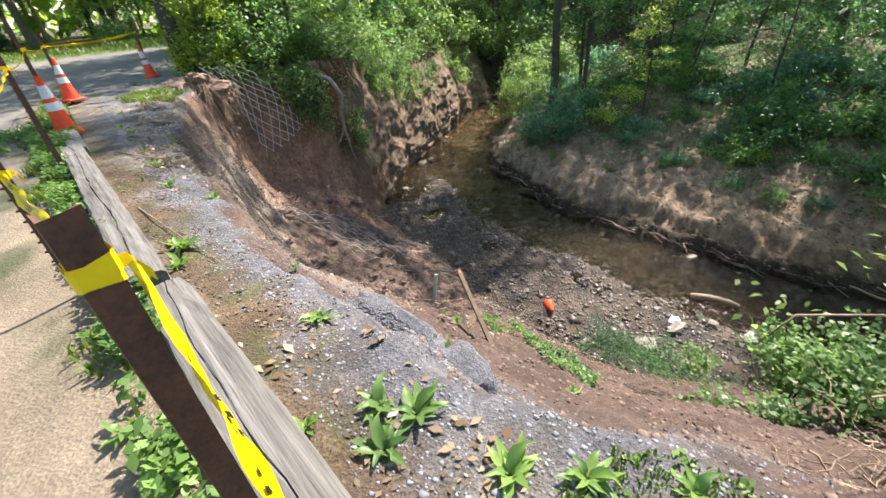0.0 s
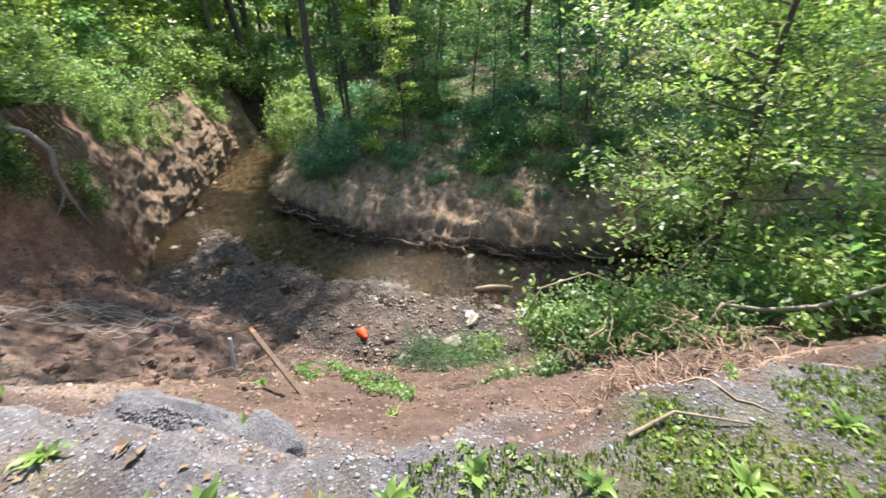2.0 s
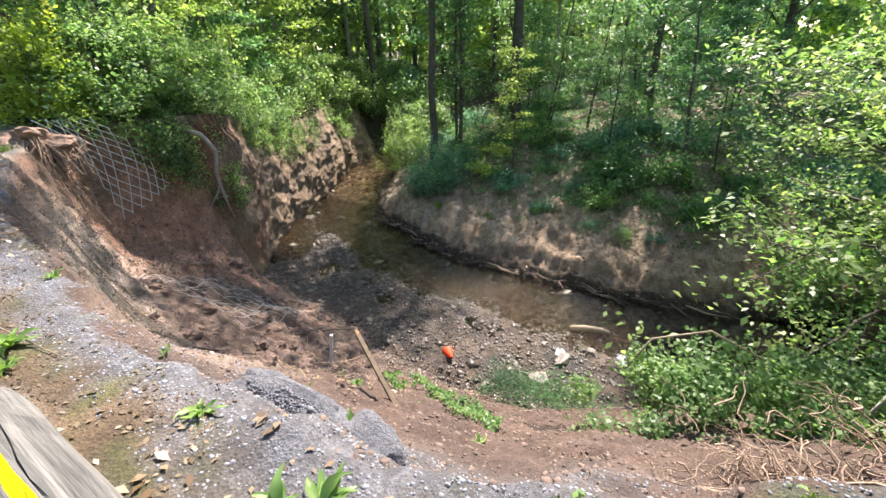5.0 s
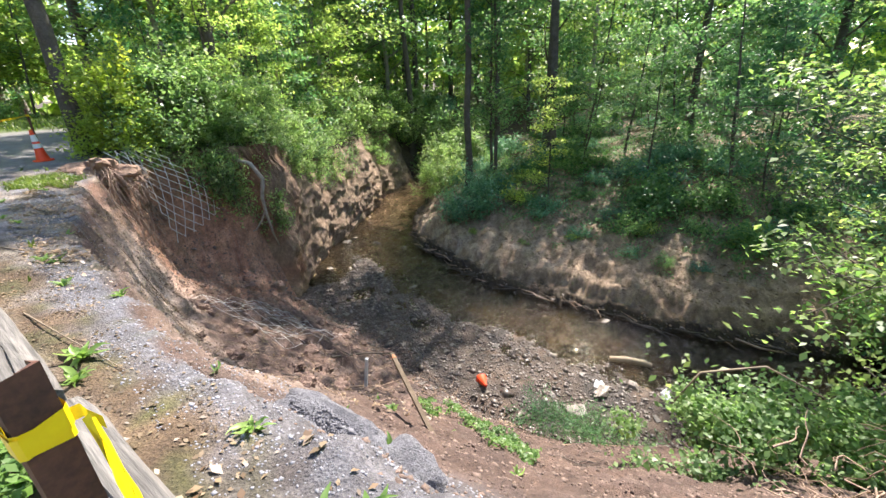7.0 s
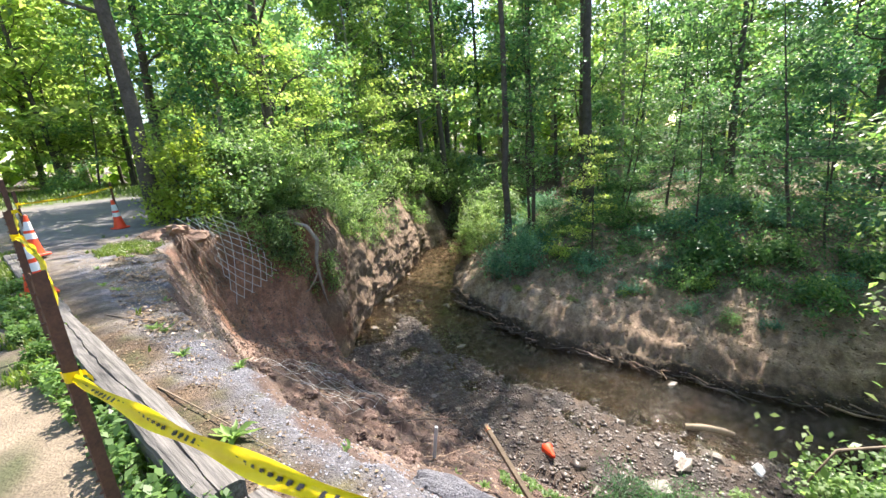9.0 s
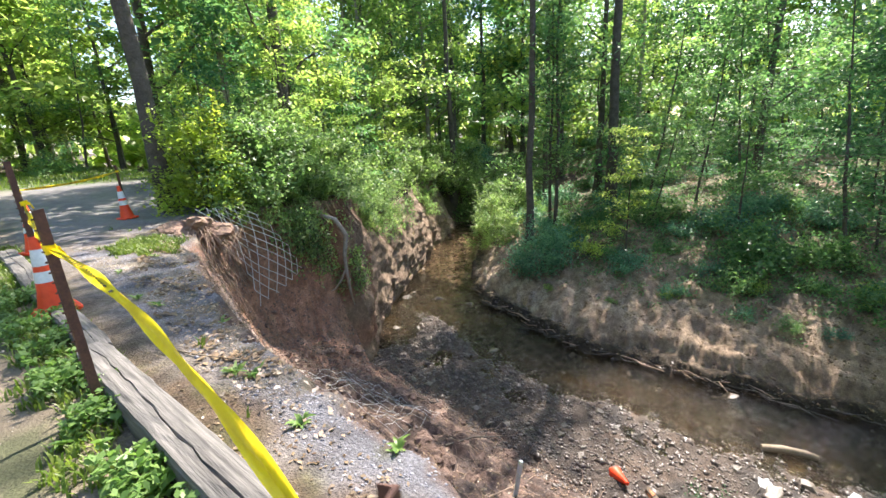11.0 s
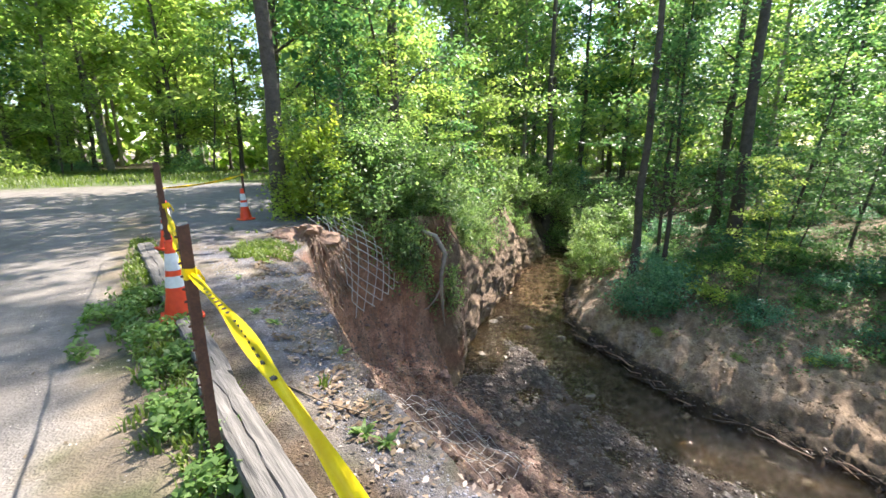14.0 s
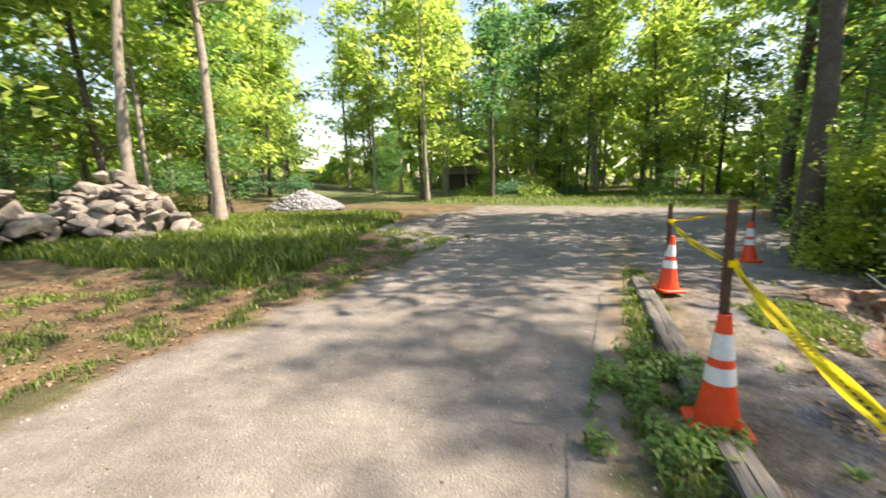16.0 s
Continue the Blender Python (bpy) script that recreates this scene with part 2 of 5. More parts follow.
BAND = surface("reflective_band", (0.55, 0.57, 0.6), (0.78, 0.8, 0.82), 6.0, 0.35, 0.1, 0.002, where=local)
TAPE = surface("yellow_tape", (0.75, 0.5, 0.0), (0.95, 0.72, 0.01), 3.0, 0.35, 0.3, 0.01)
BLACK = surface("black_print", (0.012, 0.012, 0.012), (0.03, 0.03, 0.03), 8.0, 0.5)
ROCK = surface("grey_rock", (0.09, 0.08, 0.07), (0.30, 0.27, 0.235), 3.5, 0.9, 0.7, 0.03, where=local, each=0.35)
ROCK_WET = surface("creek_rock", (0.07, 0.06, 0.05), (0.19, 0.16, 0.13), 5.0, 0.5, 0.6, 0.02, where=local, each=0.4)
GRAVEL_M = surface("loose_gravel", (0.11, 0.11, 0.12), (0.27, 0.27, 0.29), 24.0, 0.95, 1.0, 0.03)
WIRE_M = surface("galvanised_wire", (0.48, 0.47, 0.44), (0.74, 0.73, 0.69), 20.0, 0.6, 0.2, 0.001, 0.1)
ROOT_M = surface("dry_root", (0.20, 0.13, 0.09), (0.42, 0.31, 0.23), 9.0, 0.95, 0.6, 0.01)
CLAY = surface("red_clay", (0.18, 0.105, 0.075), (0.34, 0.23, 0.165), 3.0, 0.95, 0.9, 0.05)
CLAY_WET = surface("fallen_clay", (0.09, 0.06, 0.048), (0.25, 0.165, 0.125), 5.0, 0.95, 0.9, 0.04, where=local, each=0.3)
WHITE_P = surface("white_plastic", (0.55, 0.57, 0.57), (0.75, 0.77, 0.77), 8.0, 0.5, 0.5, 0.02, where=local)
STAKE_M = surface("stake_wood", (0.09, 0.065, 0.04), (0.20, 0.15, 0.10), 8.0, 0.9, 0.6, 0.006, where=local)
TIP = surface("faded_orange", (0.42, 0.14, 0.05), (0.62, 0.27, 0.12), 20.0, 0.8, 0.5, 0.004, where=local)
WOOD = surface("grey_wood", (0.14, 0.105, 0.07), (0.30, 0.24, 0.17), 6.0, 0.9, 0.6, 0.008, where=local)


# ---- building helpers ----
def mesh_of(name, verts, faces, material):
    """A mesh from numpy arrays of corners and of faces with one number of corners each."""
    me = bpy.data.meshes.new(name)
    verts, faces = np.asarray(verts, np.float32), np.asarray(faces, np.int32)
    n, k = faces.shape
    me.vertices.add(len(verts))
    me.vertices.foreach_set("co", verts.ravel())
    me.loops.add(n * k)
    me.loops.foreach_set("vertex_index", faces.ravel())
    me.polygons.add(n)
    me.polygons.foreach_set("loop_start", np.arange(0, n * k, k, dtype=np.int32))
    me.polygons.foreach_set("loop_total", np.full(n, k, np.int32))
    me.update(calc_edges=True)
    me.materials.append(material)
    return me


def attach(name, me, parent=None, label=""):
    ob = new(name, me)
    if parent:
        ob.parent = parent
    if label:
        ob["label"] = label
    return ob


def part(name, bm, material, parent=None, label="", soft=False):
    me = bpy.data.meshes.new(name)
    if soft:
        for f in bm.faces:
            f.smooth = True
    bm.to_mesh(me)
    bm.free()
    me.materials.append(material)
    return attach(name, me, parent, label)


def smooth_all(me):
    me.polygons.foreach_set("use_smooth", np.ones(len(me.polygons), bool))
    return me


def tube(points, radii, sides=6):
    """Rings of corners round a line and the quads between them."""
    p = np.asarray(points, float)
    r = np.broadcast_to(radii, (len(p),))
    d = np.gradient(p, axis=0)
    d /= np.maximum(np.linalg.norm(d, axis=1, keepdims=True), 1e-9)
    ref = np.where(np.abs(d[:, 2:3]) > 0.9, [[1.0, 0, 0]], [[0, 0, 1.0]])
    u = np.cross(d, ref)
    u /= np.linalg.norm(u, axis=1, keepdims=True)
    v = np.cross(d, u)
    a = np.arange(sides) * 2 * math.pi / sides
    ring = p[:, None] + r[:, None, None] * (u[:, None] * np.cos(a)[None, :, None] + v[:, None] * np.sin(a)[None, :, None])
    i = np.arange(len(p) - 1)[:, None] * sides
    j = np.arange(sides)[None]
    k = (j + 1) % sides
    f = np.stack((i + j, i + k, i + sides + k, i + sides + j), -1).reshape(-1, 4)
    return ring.reshape(-1, 3), f


def joined(pieces):
    vs, fs, n = [], [], 0
    for v, f in pieces:
        vs.append(v)
        fs.append(f + n)
        n += len(v)
    return np.vstack(vs), np.vstack(fs)


def leaves(centres, size, rng, flat=0.6, slim=0.55, vary=0.35):
    """One folded leaf at each place. flat: how level they lie."""
    n = len(centres)
    yaw = rng.uniform(0, 2 * math.pi, n)
    tilt = rng.normal(0, 1, (n, 2)) * (1.2 - flat)
    x = np.stack((np.cos(yaw), np.sin(yaw), tilt[:, 0] - 0.15), 1)
    x /= np.linalg.norm(x, axis=1, keepdims=True)
    up = np.stack((tilt[:, 1] * 0.6, rng.normal(0, 0.3, n), np.ones(n)), 1)
    y = np.cross(up, x)
    y /= np.linalg.norm(y, axis=1, keepdims=True)
    z = np.cross(x, y)
    s = (size * rng.uniform(1 - vary, 1 + vary, n))[:, None]
    c = np.asarray(centres)
    v = np.stack((c - 0.5 * s * x, c - 0.02 * s * x + 0.5 * slim * s * y + 0.08 * s * z, c + 0.5 * s * x - 0.05 * s * z,
                  c - 0.02 * s * x - 0.5 * slim * s * y + 0.08 * s * z), 1).reshape(-1, 3)
    return v, np.arange(4 * n).reshape(n, 4)


def spray(ends, per, radius, rng, thick=0.35):
    """Places of leaves in flattish tufts round the given ends."""
    e = np.repeat(np.asarray(ends), per, axis=0)
    g = rng.normal(0, 1, e.shape) * radius * 0.55
    g[:, 2] *= thick
    return e + g


# ---- the ground ----
def steps():
    """Grid lines, close together where one walks and wide apart far off."""
    def grow(start, first, limit, ratio):
        out, v, d = [], start, first
        while v < limit:
            d *= ratio
            v += d
            out.append(v)
        return out
    xs = list(np.arange(-5, 13.001, 0.09))
    ys = list(np.arange(-9.5, 12.001, 0.09))
    xs = [-(v) for v in reversed(grow(5, 0.09, 900, 1.07))] + xs + grow(13, 0.09, 900, 1.07)
    ys = [-(v) for v in reversed(grow(9.5, 0.09, 900, 1.07))] + ys + grow(12, 0.09, 900, 1.07)
    return np.array(xs), np.array(ys)


GRID_X, GRID_Y = steps()
GRID = height(*np.meshgrid(GRID_X, GRID_Y))


def survey(x, y):
    """Height and distances to lip, toe and far bank, read from the grid of the ground."""
    x, y = np.atleast_1d(np.asarray(x, float)), np.atleast_1d(np.asarray(y, float))
    i = np.clip(np.searchsorted(GRID_X, x) - 1, 0, len(GRID_X) - 2)
    j = np.clip(np.searchsorted(GRID_Y, y) - 1, 0, len(GRID_Y) - 2)
    u = (x - GRID_X[i]) / (GRID_X[i + 1] - GRID_X[i])
    v = (y - GRID_Y[j]) / (GRID_Y[j + 1] - GRID_Y[j])
    return [g[j, i] * (1 - u) * (1 - v) + g[j, i + 1] * u * (1 - v) + g[j + 1, i] * (1 - u) * v + g[j + 1, i + 1] * u * v for g in GRID]


def ground_z(x, y):
    return float(survey(x, y)[0][0])


def blend(c, colour, w):
    return c * (1 - w[..., None]) + np.array(colour) * w[..., None]


def soil(x, y, z, lip, toe, far):
    """The colour of the bare earth at each place, with undercut shade along the far bank."""
    n1, n2, n3 = wobble(x, y, 1.6, 21), wobble(x, y, 0.55, 22), wobble(x, y, 5.0, 23)
    c = np.empty(x.shape + (3,))
    c[:] = (0.415, 0.385, 0.345)
    c = blend(c, (0.345, 0.315, 0.28), smooth(-0.1, 0.7, wobble(x * 1.6, y * 0.35, 1.5, 55) + 0.5 * n2))
    left_edge = -4.2 + 0.25 * n1 - 0.9 * smooth(4.5, 8.5, y) * 4 + 0.1 * n2
    verge = smooth(0.15, -0.25, x - left_edge) * smooth(30, 26, y + n3)
    c = blend(c, (0.34, 0.22, 0.12), verge)
    c = blend(c, (0.17, 0.17, 0.07), verge * smooth(-0.3, 0.3, n1 + 0.5 * n2))
    right_edge = smooth(-0.75, -0.45, x + 0.15 * n1 + 0.1 * n2 + 0.03 * y) * smooth(9, 7, y)
    c = blend(c, (0.42, 0.34, 0.24), right_edge)
    c = blend(c, (0.14, 0.15, 0.07), right_edge * smooth(0.0, 0.6, n1) * smooth(0.3, 0.0, x))
    gravel = smooth(0.15, 0.45, x + 0.05 * y + 0.1 * n2) * smooth(6, 4, y) * (lip < 0)
    c = blend(c, (0.26, 0.265, 0.30), gravel)
    c = blend(c, (0.38, 0.335, 0.28), gravel * smooth(0.0, 0.8, n1) * 0.7)
    c = blend(c, (0.46, 0.39, 0.305), gravel * smooth(-3.5, -1.5, y) * smooth(-0.5, 0.3, n1 + 0.4 * n2) * 0.8)
    c = blend(c, (0.17, 0.17, 0.085), gravel * smooth(0.35, 0.8, wobble(x, y, 0.9, 41)) * 0.7)
    c = blend(c, (0.36, 0.35, 0.34), smooth(-0.6, -0.1, x - 0.03 * y) * smooth(4.2, 5.2, y) * smooth(3.6, 2.8, x - 0.1 * (y - 6)) * smooth(30, 20, y))
    c = blend(c, (0.27, 0.19, 0.12), smooth(-0.5, 0, lip) * smooth(3, 4, y))
    strip = x - 0.84 + 0.11 * (y + 8.2)
    strip = smooth(0.05, 0.12, strip) * smooth(0.50, 0.22, strip + 0.22 * n1 + 0.1 * n2) * smooth(-9, -8, y) * smooth(0, -2.5, y)
    c = blend(c, (0.24, 0.165, 0.10), strip * (lip < 0))
    c = blend(c, (0.14, 0.15, 0.05), strip * smooth(0.0, 0.5, wobble(x, y, 0.6, 56)) * 0.8 * (lip < 0))
    woods = smooth(1.2, 1.8, x - 0.12 * (y - 6) - 1.4) * smooth(5, 6, y) * (lip < 0)
    c = blend(c, (0.16, 0.12, 0.07), np.maximum(woods, smooth(36, 38, y + 0.12 * x)))
    c = blend(c, (0.17, 0.24, 0.07), smooth(19, 22, y + 0.12 * x + n3) * smooth(60, 45, y) * smooth(-0.6, 0.2, n1 + 0.4))
    right = smooth(-6.9, -7.6, y + 0.25 * n1) * smooth(-0.5, 0.2, x) * (lip < 0)
    c = blend(c, (0.20, 0.20, 0.205), right)
    c = blend(c, (0.19, 0.185, 0.11), right * smooth(-0.1, 0.5, n1 + 0.5 * n2))
    c = blend(c, (0.13, 0.16, 0.05), right * smooth(-0.1, 0.4, wobble(x, y, 1.1, 42)) * 0.8)
    # the slip: red clay, a sandy lip, dark debris lower down
    s = np.clip(lip / np.maximum(lip - toe, 0.05), 0, 1)
    on = (lip >= 0) & (toe < 0)
    d = np.empty_like(c)
    d[:] = (0.215, 0.14, 0.108)
    d = blend(d, (0.20, 0.135, 0.11), smooth(-0.2, 0.6, n1 + 0.3 * n2))
    d = blend(d, (0.66, 0.52, 0.42), smooth(-4.8, -4.0, y) * smooth(3.5, 2.5, y) * smooth(0.0, 0.1, s) * smooth(0.30, 0.12, s + 0.06 * n2))
    d = blend(d, (0.15, 0.11, 0.095), smooth(0.22, 0.42, s) * smooth(-4.2, -2.5, y) * smooth(5, 3, y) * smooth(-0.6, 0.4, n1 + n2))
    d = blend(d, (0.54, 0.30, 0.195), smooth(1.5, 3.8, y) * smooth(9.5, 7.0, x))
    d = blend(d, (0.25, 0.185, 0.125), smooth(6.0, 7.5, x) * smooth(4, 5, y) * smooth(-0.7, 0.3, n2))
    d = blend(d, (0.26, 0.255, 0.275), smooth(0.22, 0.05, s) * smooth(-4.5, -5.2, y) * smooth(-7.4, -6.8, y))
    d = d * (1 + 0.4 * smooth(-3.6, -1.2, y) * smooth(9, 6, x))[..., None]
    c = np.where(on[..., None], d, c)
    e = np.empty_like(c)
    e[:] = (0.24, 0.19, 0.155)
    e = blend(e, (0.30, 0.22, 0.165), smooth(0.0, 0.7, n1))
    e = blend(e, (0.15, 0.135, 0.125), smooth(0.0, 0.7, wobble(x, y, 2.6, 24)))
    e = blend(e, (0.36, 0.20, 0.07), smooth(2.5, 5, y) * smooth(0.9, 0.2, -far) * 0.3 + smooth(1.6, 0.5, np.hypot(x - 13.3, y - 8.4)) * 0.7)
    e = blend(e, (0.42, 0.33, 0.26), smooth(14.2, 15.5, x) * smooth(22, 20, x))
    wet = smooth(0.03, -0.05, z - WATER)
    e = e * (1 - 0.28 * wet[..., None])
    e = blend(e, (0.30, 0.19, 0.06), wet * smooth(0.1, 0.7, wobble(x, y, 2.4, 28)) * 0.6)
    e = e * 0.74
    c = np.where(((toe >= 0) & (far < 0))[..., None], e, c)
    f = np.empty_like(c)
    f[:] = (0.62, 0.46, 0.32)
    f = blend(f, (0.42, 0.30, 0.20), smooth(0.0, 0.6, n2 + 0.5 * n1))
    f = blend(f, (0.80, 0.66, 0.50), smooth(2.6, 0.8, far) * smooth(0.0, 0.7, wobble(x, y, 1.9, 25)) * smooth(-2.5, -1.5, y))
    # dark band along the bank edge: shade of the undercut put into the colour
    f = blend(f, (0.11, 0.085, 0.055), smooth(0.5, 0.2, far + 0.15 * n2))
    f = blend(f, (0.17, 0.19, 0.09), smooth(1.5, 4.5, far + n3) * smooth(-0.3, 0.5, n1))
    f = blend(f, (0.10, 0.18, 0.035), smooth(14, 20, far + 2 * n3))
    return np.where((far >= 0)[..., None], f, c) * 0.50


def build_ground():
    xs, ys = GRID_X, GRID_Y
    gx, gy = np.meshgrid(xs, ys)
    z, lip, toe, far = GRID
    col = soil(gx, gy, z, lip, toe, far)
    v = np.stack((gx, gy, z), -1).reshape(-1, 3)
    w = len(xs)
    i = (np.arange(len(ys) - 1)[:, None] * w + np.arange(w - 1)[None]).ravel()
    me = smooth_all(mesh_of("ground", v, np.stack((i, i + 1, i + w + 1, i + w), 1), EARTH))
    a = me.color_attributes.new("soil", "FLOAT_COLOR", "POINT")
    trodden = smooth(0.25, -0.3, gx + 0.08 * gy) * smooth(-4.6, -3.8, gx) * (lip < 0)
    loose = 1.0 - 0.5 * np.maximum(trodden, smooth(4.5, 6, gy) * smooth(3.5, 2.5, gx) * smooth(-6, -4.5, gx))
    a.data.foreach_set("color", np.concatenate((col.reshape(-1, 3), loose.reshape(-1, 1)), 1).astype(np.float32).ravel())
    tagged(new("ground", me), "eroded dirt track, clay bank and stony creek bed", "ground", kind="structure")


build_ground()


def build_water():
    """One level sheet inside the two shores; it dips under the earth at both."""
    bm = bmesh.new()
    t, f = curved(TOE, 3), curved(FAR, 3)
    a = [(x + 0.3 * (-1), y) for x, y in t]
    pts = a + [(x + 0.4, y) for x, y in f[::-1]]
    vs = [bm.verts.new((x, y, WATER + 0.015)) for x, y in pts]
    face = bm.faces.new(vs)
    bmesh.ops.triangulate(bm, faces=[face])
    bmesh.ops.recalc_face_normals(bm, faces=bm.faces)
    for fc in bm.faces:
        if fc.normal.z < 0:
            fc.normal_flip()
    ob = part("water", bm, WATER_M)
    tagged(ob, "shallow clear brown creek water over stones", "water", kind="structure")


build_water()


def build_cliff():
    """The clay cliff over the creek: a rough, undercut face in front of the bank."""
    n, m = 300, 96
    lip, toe = curved(LIP, 24), curved(TOE, 24)
    keep = (lip[:, 0] > 4.7) & (lip[:, 1] > 4.3) & (lip[:, 0] < 22)
    lip = lip[keep]
    lip = lip[np.linspace(0, len(lip) - 1, n).astype(int)]
    low = np.array([toe[np.argmin(np.hypot(*(toe - p).T))] for p in lip])
    low = np.array([np.mean(low[max(0, i - 16):i + 17], axis=0) for i in range(n)])
    out = low - lip
    out /= np.maximum(np.linalg.norm(out, axis=1, keepdims=True), 0.01)
    out = np.array([np.mean(out[max(0, i - 14):i + 15], axis=0) for i in range(n)])
    vs, cols = [], []
    for i in range(n):
        ends = min(1.0, i / 14, (n - 1 - i) / 14)
        for j in range(m):
            s = j / (m - 1)
            p = lip[i] * (1 - s) + low[i] * s
            rim = -0.12 - 1.3 * min(1.0, max(0.0, (lip[i][0] - 5.6) / 3.4)) ** 1.5
            z = rim - (5.12 + rim) * s
            q = Vector((p[0], p[1], z))
            rib = noise.noise(Vector((q.x * 1.2, q.y * 1.2, q.z * 0.6)))
            k = (0.24 * noise.fractal(q * 0.7, 1.0, 2.1, 4) + 0.05 * (1 - 2 * abs(rib)) + 0.10 * noise.noise(Vector((q.x * 0.6, q.y * 0.6, q.z * 2.6)))
                 + 0.06 * noise.noise(q * 2.4) + 0.035 * noise.noise(q * 6.5))
            bulge = 0.30 * math.sin(math.pi * s) + 0.24
            d = (bulge + k * min(1, 4 * s + 0.3)) * ends - 0.35 * (1 - ends)
            vs.append((p[0] + out[i][0] * d, p[1] + out[i][1] * d, z + 0.08 * noise.noise(q * 1.7)))
            w = 0.5 + 0.5 * noise.noise(Vector((q.x * 0.6, q.y * 0.6, q.z * 2.4)))
            w2 = max(0.0, min(1.0, 0.5 + 1.4 * noise.noise(q * 1.1 + Vector((9, 4, 2)))))
            c = np.array((0.25, 0.165, 0.11)) * (1 - w) + np.array((0.48, 0.36, 0.25)) * w
            foot = max(0.0, min(1.0, (s - 0.55) * 3)) * max(0.0, 1 - abs(q.x - 5.9) / 0.7)
            c = c * (1 - foot) + np.array((0.62, 0.45, 0.27)) * foot
            red = max(0.0, min(1.0, (7.5 - q.x) / 1.5)) * w2
            cols.append((*(c * (1 - red) + np.array((0.40, 0.20, 0.12)) * red) * 0.68, 1))
    i = (np.arange(n - 1)[:, None] * m + np.arange(m - 1)[None]).ravel()
    me = smooth_all(mesh_of("cliff", vs, np.stack((i, i + 1, i + m + 1, i + m), 1), EARTH))
    a = me.color_attributes.new("soil", "FLOAT_COLOR", "POINT")
    a.data.foreach_set("color", np.array(cols, np.float32).ravel())
    tagged(new("ground_cliff", me), "undercut clay cliff above the creek", "cliff", kind="structure")


build_cliff()


# ---- timber edging, posts, cones, tape ----
def edge_timber(a, b, width, tall, seed):
    """A weathered squared timber with worn edges, checks along it and split ends."""
    rng = np.random.default_rng(seed)
    a, b = Vector((*a, 0)), Vector((*b, 0))
    length = (b - a).length
    bm = bmesh.new()
    n = int(length / 0.12)
    ring = [(-.5, 0), (-.5, .78), (-.44, .96), (-.2, 1), (.02, 1), (.045, .9), (.07, 1), (.3, .99), (.45, .95), (.5, .8), (.5, 0)]
    rows = []
    for i in range(n + 1):
        crack = 0.06 * math.sin(i * 0.37 + seed) + 0.02 * rng.normal()
        end = 0.82 if i in (0, n) else 1
        rows.append([bm.verts.new((i / n * length, (u * end + (crack if 3 < k < 7 else 0)) * width + rng.normal() * 0.003,
                                   (-0.06 if v == 0 else v * tall * (1 - (1 - end) * .3)) + rng.normal() * 0.003)) for k, (u, v) in enumerate(ring)])
    for p, q in zip(rows[:-1], rows[1:]):
        for k in range(len(ring) - 1):
            bm.faces.new((p[k], q[k], q[k + 1], p[k + 1]))
    bm.faces.new(rows[0])
    bm.faces.new(rows[-1][::-1])
    bmesh.ops.recalc_face_normals(bm, faces=bm.faces)
    ob = part("edging_timber", bm, TIMBER)
    ob.matrix_world = Matrix.Translation((a.x, a.y, ground_z(a.x, a.y))) @ Matrix.Rotation(math.atan2(b.y - a.y, b.x - a.x), 4, "Z")
    tagged(ob, "grey weathered squared timber lying along the track edge", "timber", "track edging timbers")


edge_timber((0.84, -8.2), (0.52, -5.12), 0.2, 0.13, 1)
edge_timber((0.47, -5.05), (0.10, -1.45), 0.19, 0.15, 2)
edge_timber((0.15, -1.40), (0.03, -0.20), 0.17, 0.12, 3)
edge_timber((0.03, -0.12), (-0.30, 3.75), 0.2, 0.10, 4)


def steel_post(x, y, top, lean=(0, 0), wide=0.045):
    """A rusty U-channel post with studs on one flange."""
    base = ground_z(x, y)
    e = tagged(new("steel_post"), "rusty brown steel fence post with yellow tape", "post", "fence posts")
    h = top - base
    bm = bmesh.new()
    w, d, t = wide, wide * 0.62, 0.006
    ring = [(-w / 2, -d / 2), (w / 2, -d / 2), (w / 2, d / 2), (w / 2 - t, d / 2), (w / 2 - t, -d / 2 + t), (-w / 2 + t, -d / 2 + t), (-w / 2 + t, d / 2), (-w / 2, d / 2)]
    rows = []
    for z in (-0.1, h * 0.33, h * 0.66, h):
        rows.append([bm.verts.new((u, v, z + (0.006 * math.sin(k * 2.1) if z == h else 0))) for k, (u, v) in enumerate(ring)])
    for p, q in zip(rows[:-1], rows[1:]):
        for k in range(8):
            bm.faces.new((p[k], p[(k + 1) % 8], q[(k + 1) % 8], q[k]))
    bm.faces.new(rows[-1])
    bmesh.ops.recalc_face_normals(bm, faces=bm.faces)
    channel = part("channel", bm, RUST, e)
    if wide < 0.05:
        for k in range(int(h / 0.055)):
            bm = bmesh.new()
            bmesh.ops.create_cone(bm, cap_ends=True, segments=6, radius1=0.007, radius2=0.004, depth=0.014)
            s = part("stud", bm, RUST, channel)
            s.matrix_basis = pose(-w / 2 - 0.006, 0, 0.05 + k * 0.055, 0, -90, 0)
    e.matrix_world = Matrix.Translation((x, y, base)) @ Euler((lean[0], lean[1], 0.25)).to_matrix().to_4x4()
    return e


POSTS = [(0.575, -6.6, 0.985), (0.16, -4.71, 1.06), (0.045, -2.16, 1.14), (0.0, 0.0, 1.36), (0.0, 3.14, 1.16), (1.60, 6.25, 1.1)]
for i, (px, py, pz) in enumerate(POSTS):
    steel_post(px, py, pz, (0, 0), 0.050 if i == 0 else 0.042)


